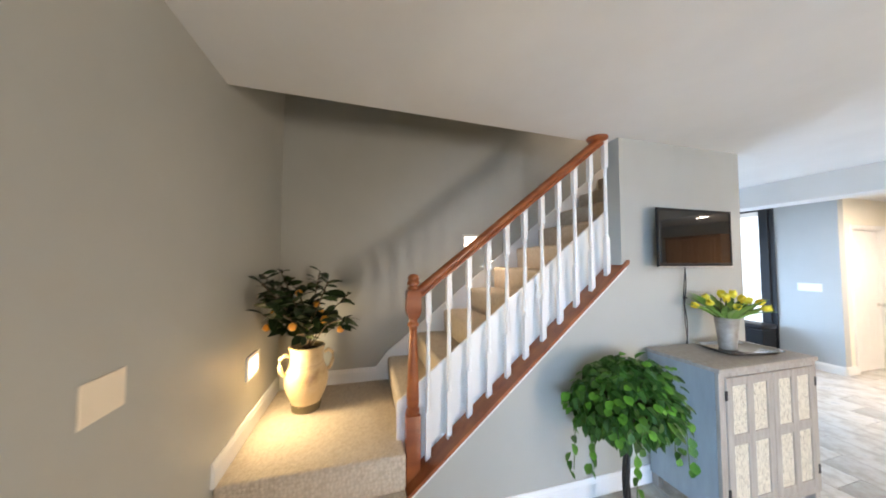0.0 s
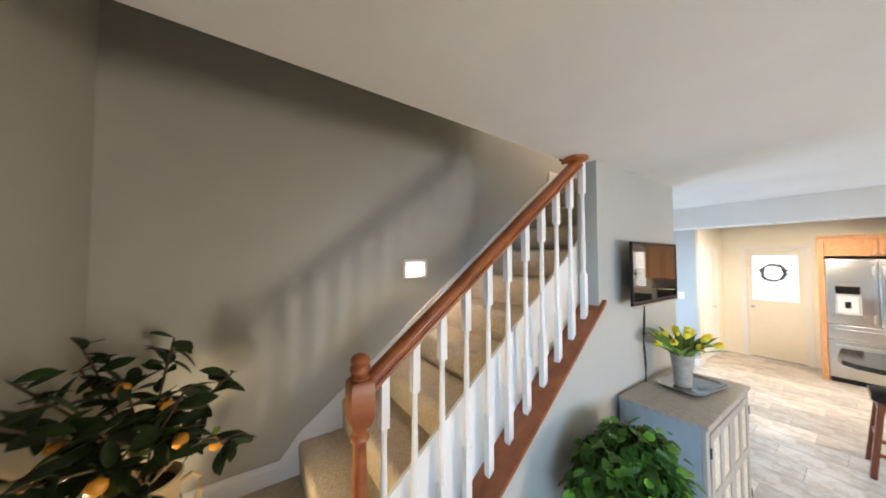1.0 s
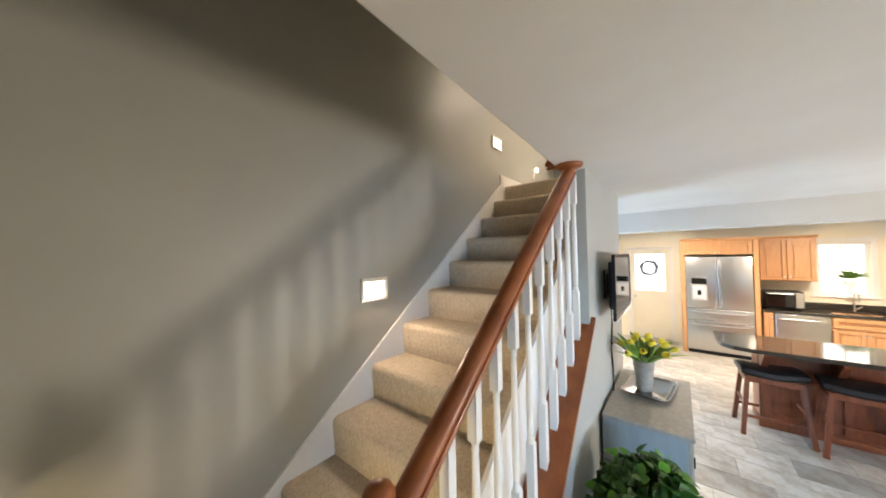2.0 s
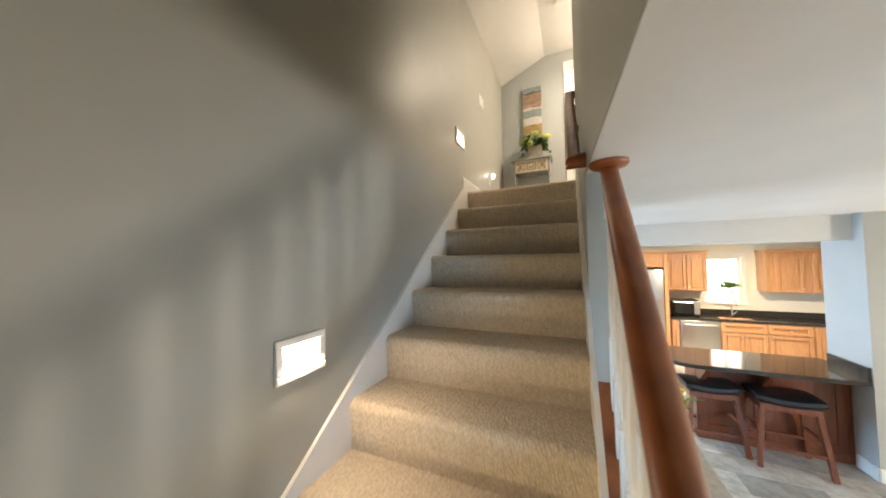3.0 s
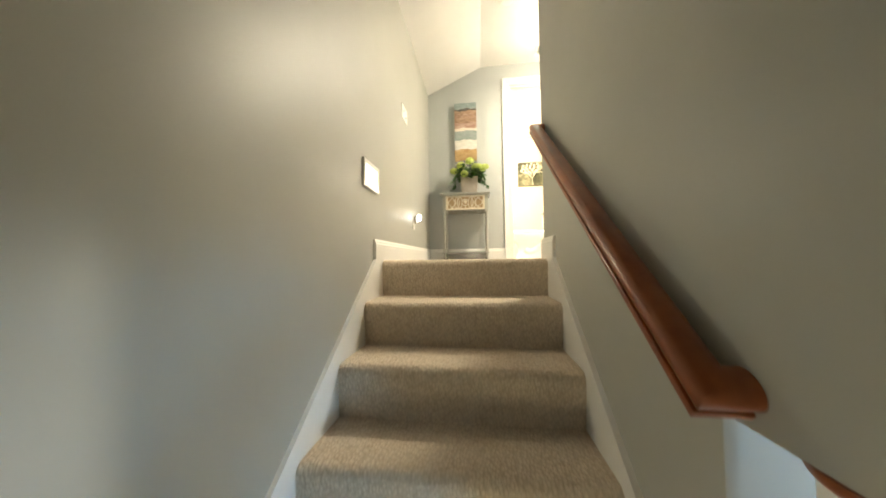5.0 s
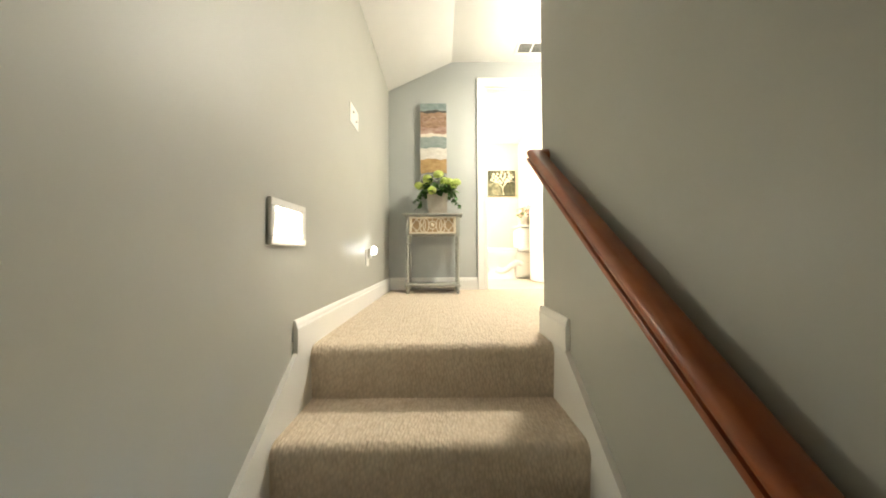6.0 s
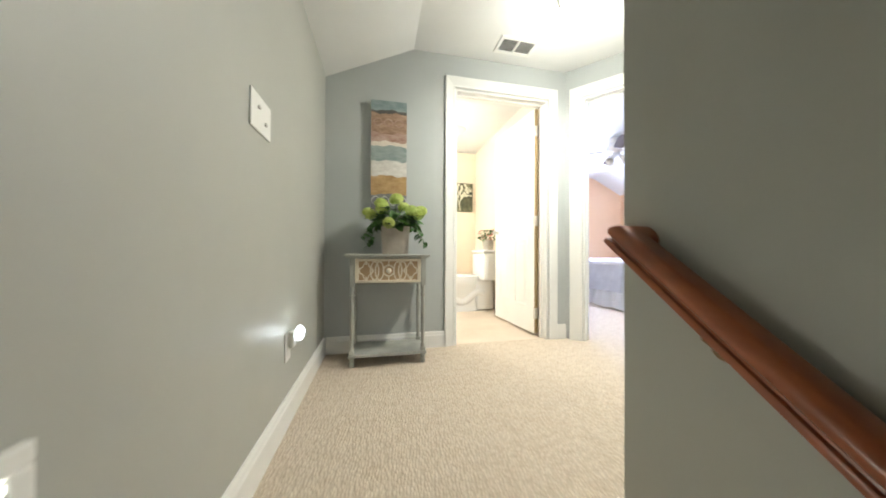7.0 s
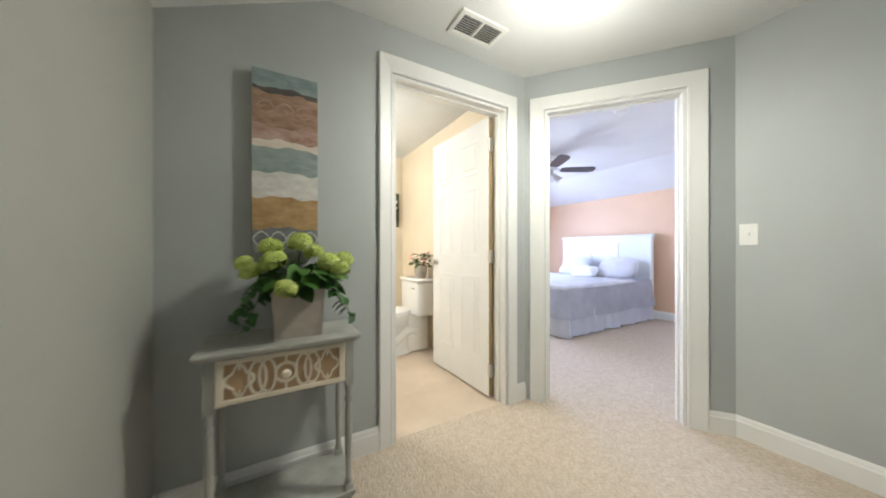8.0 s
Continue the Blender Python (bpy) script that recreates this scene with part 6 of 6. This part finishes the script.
# ---- bathroom ----
wc = thing("toilet", (1.5, 6.3, H - 0.004), "white ceramic toilet with closed lid", "toilet")
TY = 6.30


def oval(cx, cy, rx, ry, n=24):
    return [(cx + rx * math.cos(2 * math.pi * i / n), cy + ry * math.sin(2 * math.pi * i / n)) for i in range(n)]


def loft(levels, n=24):
    """Ovals (cx, rx, ry, z) about the toilet's axis."""
    bm, rings = bmesh.new(), []
    for cx, rx, ry, z in levels:
        rings.append([bm.verts.new((x, y, z)) for x, y in oval(cx, TY, rx, ry, n)])
    for a, b in zip(rings, rings[1:]):
        for i in range(n):
            bm.faces.new((a[i], a[(i + 1) % n], b[(i + 1) % n], b[i]))
    bm.faces.new(rings[0]), bm.faces.new(rings[-1])
    return bm


FB = H - 0.004
part("bowl", loft([(1.42, 0.26, 0.13, FB), (1.42, 0.25, 0.12, FB + 0.03), (1.42, 0.21, 0.10, FB + 0.12), (1.40, 0.22, 0.12, FB + 0.22), (1.37, 0.25, 0.17, FB + 0.32), (1.36, 0.265, 0.185, FB + 0.385), (1.36, 0.26, 0.18, FB + 0.395)]), ceramic, wc, "", True)
trap = [(1.66 - 0.36 * k / 14, TY - 0.078 - 0.012 * math.sin(math.pi * k / 14), FB + 0.17 + 0.06 * math.sin(0.6 + 5.2 * k / 14)) for k in range(15)]
part("trapway", tube(trap, 0.046, 14), ceramic, wc, "", True)
part("seat", loft([(1.36, 0.265, 0.185, FB + 0.396), (1.36, 0.27, 0.19, FB + 0.405), (1.36, 0.265, 0.185, FB + 0.415)]), ceramic, wc, "", True)
part("lid", loft([(1.365, 0.255, 0.18, FB + 0.416), (1.365, 0.262, 0.185, FB + 0.425), (1.365, 0.25, 0.175, FB + 0.44)]), ceramic, wc, "", True)
part("tank", cube(1.615, 1.845, TY - 0.22, TY + 0.22, FB + 0.38, FB + 0.72, 0.025, None, 3), ceramic, wc, "", True)
part("tank_lid", cube(1.605, 1.852, TY - 0.23, TY + 0.23, FB + 0.72, FB + 0.755, 0.012, None, 3), ceramic, wc, "", True)
part("pedestal", cube(1.56, 1.80, TY - 0.11, TY + 0.11, FB, FB + 0.39, 0.03, None, 3), ceramic, wc, "", True)
part("flush_lever", tube([(1.612, TY - 0.15, FB + 0.66), (1.60, TY - 0.15, FB + 0.66), (1.598, TY - 0.08, FB + 0.655)], 0.006, 8), nickel, wc, "", True)
fp = thing("flower_pot", (1.73, TY - 0.06, FB + 0.755), "small grey pot of pink and green flowers on the tank", "potted plant")
part("pot", lathe(bmesh.new(), [(0.058, 0), (0.066, 0.06), (0.072, 0.125), (0.062, 0.125)], (1.73, TY - 0.06, FB + 0.755), 18), concrete, fp, "", True)
pinkm = material("pink_petal", (0.62, 0.25, 0.21), 0.6)
pk = leaf_mesh("petal", 0.035, 0.03, pinkm, False, 0.2, 0.3)
for i in range(110):
    a = i * 2.4
    r = 0.02 + 0.085 * ((i * 0.29) % 1)
    p = (1.73 + r * math.cos(a), TY - 0.06 + r * math.sin(a), FB + 0.875 + 0.14 * ((i * 0.37) % 1))
    put(pk if i % 3 == 0 else ivy, "petal" if i % 3 == 0 else "leaf", aim(p, (math.cos(a), math.sin(a), rng.uniform(-0.3, 1)), rng.uniform(-40, 40), rng.uniform(0.8, 1.2)), fp)
bp = thing("wall_picture", (1.55, 7.09, 4.1), "unframed dark olive canvas with pale leafy branches", "painting")
canvas_pale = material("dark_olive_canvas", (0.1, 0.1, 0.05), 0.7)
grain(canvas_pale, [(0.35, (0.03, 0.035, 0.018)), (0.52, (0.10, 0.10, 0.05)), (0.75, (0.42, 0.38, 0.24))], 9, 6)
part("canvas", cube(1.33, 1.80, 7.062, 7.098, 4.105, 4.545, 0.003), canvas_pale, bp)
ink = material("cream_brush_paint", (0.66, 0.61, 0.45), 0.7)
for pts in ([(1.60, 4.12), (1.58, 4.22), (1.62, 4.32), (1.56, 4.43)], [(1.60, 4.28), (1.68, 4.38), (1.75, 4.48)], [(1.59, 4.24), (1.49, 4.36), (1.40, 4.46)], [(1.52, 4.33), (1.45, 4.35), (1.37, 4.38)], [(1.65, 4.34), (1.72, 4.36), (1.78, 4.35)]):
    part("brush_stroke", tube([(x, 7.061, z) for x, z in pts], 0.010, 5), ink, bp)
blot = mesh_of(lathe(bmesh.new(), [(0.002, -0.002), (0.022, 0.0), (0.002, 0.002)], (0, 0, 0), 8), "brush_dab", ink)
for i in range(26):
    a, r = i * 2.4, 0.20 * math.sqrt((i + 0.5) / 26)
    put(blot, "brush_dab", pose(1.58 + r * math.cos(a) * 1.0, 7.0605, 4.42 + r * math.sin(a) * 0.55, 90, 0, 0) @ Matrix.Diagonal((1, 1, 0.3, 1)), bp)
bf = thing("exhaust_fan", (1.30, 6.3, CZ), "round white bathroom ceiling vent", "vent")
part("cover", lathe(bmesh.new(), [(0.10, -0.02), (0.14, -0.012), (0.15, 0.0)], (1.30, 6.3, CZ), 28), white_plastic, bf, "", True)

# ---- bedroom ----
bed = thing("bed", (4.3, 6.45, H), "made bed with pale grey quilt, white ruffled skirt and white headboard", "bed")
bx0, bx1, by0, by1 = 3.30, 5.25, 5.69, 7.22
linen = material("pale_grey_linen", (0.60, 0.60, 0.64), 0.85)
grain(linen, [(0.3, (0.54, 0.54, 0.58)), (0.7, (0.66, 0.66, 0.69))], 6, 6)
relief(linen, 14, 0.5, 0.01)
white_cloth = material("white_cotton", (0.80, 0.80, 0.82), 0.85)
relief(white_cloth, 30, 0.3, 0.005)
part("mattress", cube(bx0 + 0.03, bx1, by0 + 0.03, by1 - 0.03, H + 0.28, H + 0.58, 0.05, None, 3), white_cloth, bed, "", True)


def cloth(z0, z1, flare, amp, waves, mat, name):
    """Pleated cloth hanging round foot and sides."""
    path = [(bx1, by0), (bx0 + 0.06, by0), (bx0, by0 + 0.06), (bx0, by1 - 0.06), (bx0 + 0.06, by1), (bx1, by1)]
    bm, lo, hi = bmesh.new(), [], []
    pts = []
    for (x0, y0), (x1, y1) in zip(path, path[1:]):
        n = max(2, int(math.hypot(x1 - x0, y1 - y0) / 0.02))
        pts += [(x0 + (x1 - x0) * k / n, y0 + (y1 - y0) * k / n) for k in range(n)]
    cx, cy, s = (bx0 + bx1) / 2, (by0 + by1) / 2, 0.0
    for i, (x, y) in enumerate(pts):
        nx, ny = (0, -1) if abs(y - by0) < 0.03 else ((0, 1) if abs(y - by1) < 0.03 else (-1, 0))
        w = math.sin(i * waves) * amp + math.sin(i * waves * 0.37 + 1) * amp * 0.8
        hi.append(bm.verts.new((x + nx * w * 0.25, y + ny * w * 0.25, z1)))
        lo.append(bm.verts.new((x + nx * (flare + w), y + ny * (flare + w), z0 + 0.006 * math.sin(i * waves * 0.5))))
    for i in range(len(pts) - 1):
        bm.faces.new((lo[i], lo[i + 1], hi[i + 1], hi[i]))
    ret = bmesh.ops.solidify(bm, geom=bm.faces[:], thickness=0.004)
    return part(name, bm, mat, bed, "", True)


cloth(H + 0.02, H + 0.33, 0.022, 0.018, 0.75, white_cloth, "bed_skirt")
cloth(H + 0.23, H + 0.60, 0.05, 0.02, 0.16, linen, "quilt_drop")
part("quilt", cube(bx0 - 0.02, bx1 - 0.45, by0 - 0.02, by1 + 0.02, H + 0.565, H + 0.625, 0.03, None, 4), linen, bed, "pale grey quilt", True)
part("bed_leg", cube(bx0 + 0.06, bx0 + 0.12, by0 + 0.06, by0 + 0.12, H, H + 0.28), black_plastic, bed)
part("bed_leg", cube(bx0 + 0.06, bx0 + 0.12, by1 - 0.12, by1 - 0.06, H, H + 0.28), black_plastic, bed)
part("bed_frame", cube(bx0 + 0.05, bx1, by0 + 0.04, by1 - 0.04, H + 0.20, H + 0.28), black_plastic, bed)
bm = cube(5.26, 5.31, by0 - 0.01, by1 + 0.01, H, 4.00, 0.004)
box(bm, 5.245, 5.325, by0 - 0.03, by1 + 0.03, 4.00, 4.038, 0.006)
for k in range(4):
    y = by0 + (by1 - by0 - 0.09) * k / 3
    box(bm, 5.246, 5.261, y, y + 0.09, H + 0.45, 3.92)
box(bm, 5.249, 5.261, by0 + 0.002, by1 - 0.002, 3.922, 3.999)
part("headboard", bm, trim_daylit, bed, "white panelled headboard")


def pillow(m, lx, ly, lz, mat, label, seed):
    """A soft cushion with drawn-out corners, a piped edge line and creases."""
    bm, rings, n = bmesh.new(), [], 28
    for j in range(11):
        v = -1 + 2 * j / 10
        k = 0.18 + 0.82 * math.sqrt(max(0.0, 1 - v * v)) ** 0.8
        ring = []
        for i in range(n):
            a = 2 * math.pi * i / n
            c, s = math.cos(a), math.sin(a)
            c, s = math.copysign(abs(c) ** 0.55, c), math.copysign(abs(s) ** 0.55, s)
            crease = 0.010 * math.sin(5 * a + seed + 2.5 * v) + 0.007 * math.sin(9 * a + 1.7 * seed)
            sag = -0.02 * (1 - k) * math.sin(a)
            ring.append(bm.verts.new(m @ Vector((lx * k * c * (1 + crease), ly * k * s * (1 + crease), lz * v + crease * 0.9 * (1 - abs(v)) + sag))))
        rings.append(ring)
    for a, b in zip(rings, rings[1:]):
        for i in range(n):
            bm.faces.new((a[i], a[(i + 1) % n], b[(i + 1) % n], b[i]))
    bm.faces.new(rings[0]), bm.faces.new(rings[-1])
    return tagged(part("pillow", bm, mat, None, "", True), label, "pillow", "pillows on the bed")


for k, (y, x, z, t, turn, lx, ly) in enumerate(((6.06, 5.06, 0.765, 68, 0, 0.17, 0.29), (6.80, 5.06, 0.765, 68, 0, 0.17, 0.29), (6.02, 4.90, 0.735, 50, 4, 0.15, 0.27), (6.74, 4.90, 0.735, 52, -5, 0.15, 0.27))):
    pillow(pose(x, y, H + z, 0, 0, turn) @ pose(0, 0, 0, 0, -t, 0), lx, ly, 0.058, linen, "crumpled pale grey pillow leaning on the headboard", k)
pillow(pose(4.66, 6.36, H + 0.70, 0, 0, 14) @ pose(0, 0, 0, 0, -32, 0), 0.14, 0.19, 0.05, white_cloth, "small white cushion lying before the pillows", 5)
cf = thing("ceiling_fan", (3.45, 6.03, CZ), "brown-bladed ceiling fan with flared pale glass light shades", "ceiling fan")
FX, FY, FZ = 3.45, 6.03, 4.835
fan_wood = material("dark_fan_blade", (0.07, 0.05, 0.045), 0.4)
part("canopy", lathe(bmesh.new(), [(0.03, 0.06), (0.07, 0.08), (0.09, 0.12), (0.09, 0.165)], (FX, FY, FZ), 18), nickel, cf, "", True)
part("motor", lathe(bmesh.new(), [(0.05, -0.05), (0.10, -0.03), (0.115, 0.02), (0.09, 0.07), (0.03, 0.10)], (FX, FY, FZ + 0.03), 24), nickel, cf, "", True)
shade_glass = material("frosted_fan_shade", (0.62, 0.58, 0.52), 0.35)
part("light_hub", lathe(bmesh.new(), [(0.02, -0.11), (0.05, -0.10), (0.055, -0.06), (0.05, -0.045)], (FX, FY, FZ + 0.03), 20), nickel, cf, "", True)
for k in range(3):
    m = Matrix.Translation((FX, FY, FZ - 0.06)) @ pose(0, 0, 0, 0, 0, -45 + 120 * k) @ Matrix.Translation((0.05, 0, 0)) @ pose(0, 0, 0, 0, 140, 0)
    part("light_shade", lathe(bmesh.new(), [(0.018, 0.0), (0.024, 0.02), (0.034, 0.06), (0.052, 0.105), (0.058, 0.115), (0.05, 0.108), (0.02, 0.02)], (0, 0, 0), 18, m), shade_glass, cf, "flared pale glass shade", True)
for k in range(4):
    m = Matrix.Translation((FX, FY, FZ)) @ pose(0, 0, 0, 0, 0, -32 + 90 * k) @ pose(0, 0, 0, -13, 0, 0)
    bm = bmesh.new()
    pts = [(0.15, -0.045), (0.22, -0.06), (0.52, -0.068), (0.57, -0.05), (0.585, 0.0), (0.57, 0.05), (0.52, 0.068), (0.22, 0.06), (0.15, 0.045)]
    prism(bm, pts, "z", -0.004, 0.004)
    bmesh.ops.transform(bm, matrix=m, verts=bm.verts)
    b = part("blade", bm, fan_wood, cf)
    part("blade_arm", cube(0.08, 0.22, -0.015, 0.015, 0.004, 0.012, 0.003, m), nickel, b)

# ---- floor tiles, the nearest as pieces ----
floor_ob = bpy.data.objects["floor"]
TW, TH, G = 0.60, 0.30, 0.004


def tile_mesh(w, h):
    bm = bmesh.new()
    b = 0.002
    lo = [bm.verts.new(p) for p in ((0, 0, -0.008), (w, 0, -0.008), (w, h, -0.008), (0, h, -0.008))]
    md = [bm.verts.new(p) for p in ((0, 0, -b), (w, 0, -b), (w, h, -b), (0, h, -b))]
    hi = [bm.verts.new(p) for p in ((b, b, 0), (w - b, b, 0), (w - b, h - b, 0), (b, h - b, 0))]
    for p, q in ((lo, md), (md, hi)):
        for i in range(4):
            bm.faces.new((p[i], p[(i + 1) % 4], q[(i + 1) % 4], q[i]))
    bm.faces.new(hi)
    return mesh_of(bm, "tile", tile_mat)


shared = [tile_mesh(TW - G, TH - G)]
cuts = {}
tile_rest = bmesh.new()
row = 0
y = Y0
made = 0
while y < YK:
    x = -2.5 + (0.0, -0.2, -0.4)[row % 3]
    while x < XE:
        x0, x1 = max(x, -2.5), min(x + TW, XE)
        y1 = min(y + TH, YK)
        near = x1 > 1.1 and x0 < 3.9 and y > 1.0
        if x1 - x0 > 0.03 and y1 - y > 0.03:
            if near and made < 300:
                key = (round(x1 - x0, 3), round(y1 - y, 3))
                me = shared[0] if key == (TW, TH) else cuts.setdefault(key, tile_mesh(x1 - x0 - G, y1 - y - G))
                put(me, "tile", pose(x0, y, 0), floor_ob)
                made += 1
            else:
                box(tile_rest, x0, x1 - G, y, y1 - G, -0.008, 0.0)
        x += TW
    y += TH
    row += 1
tagged(part("tile_rest", tile_rest, tile_mat, floor_ob), kind="stuff")
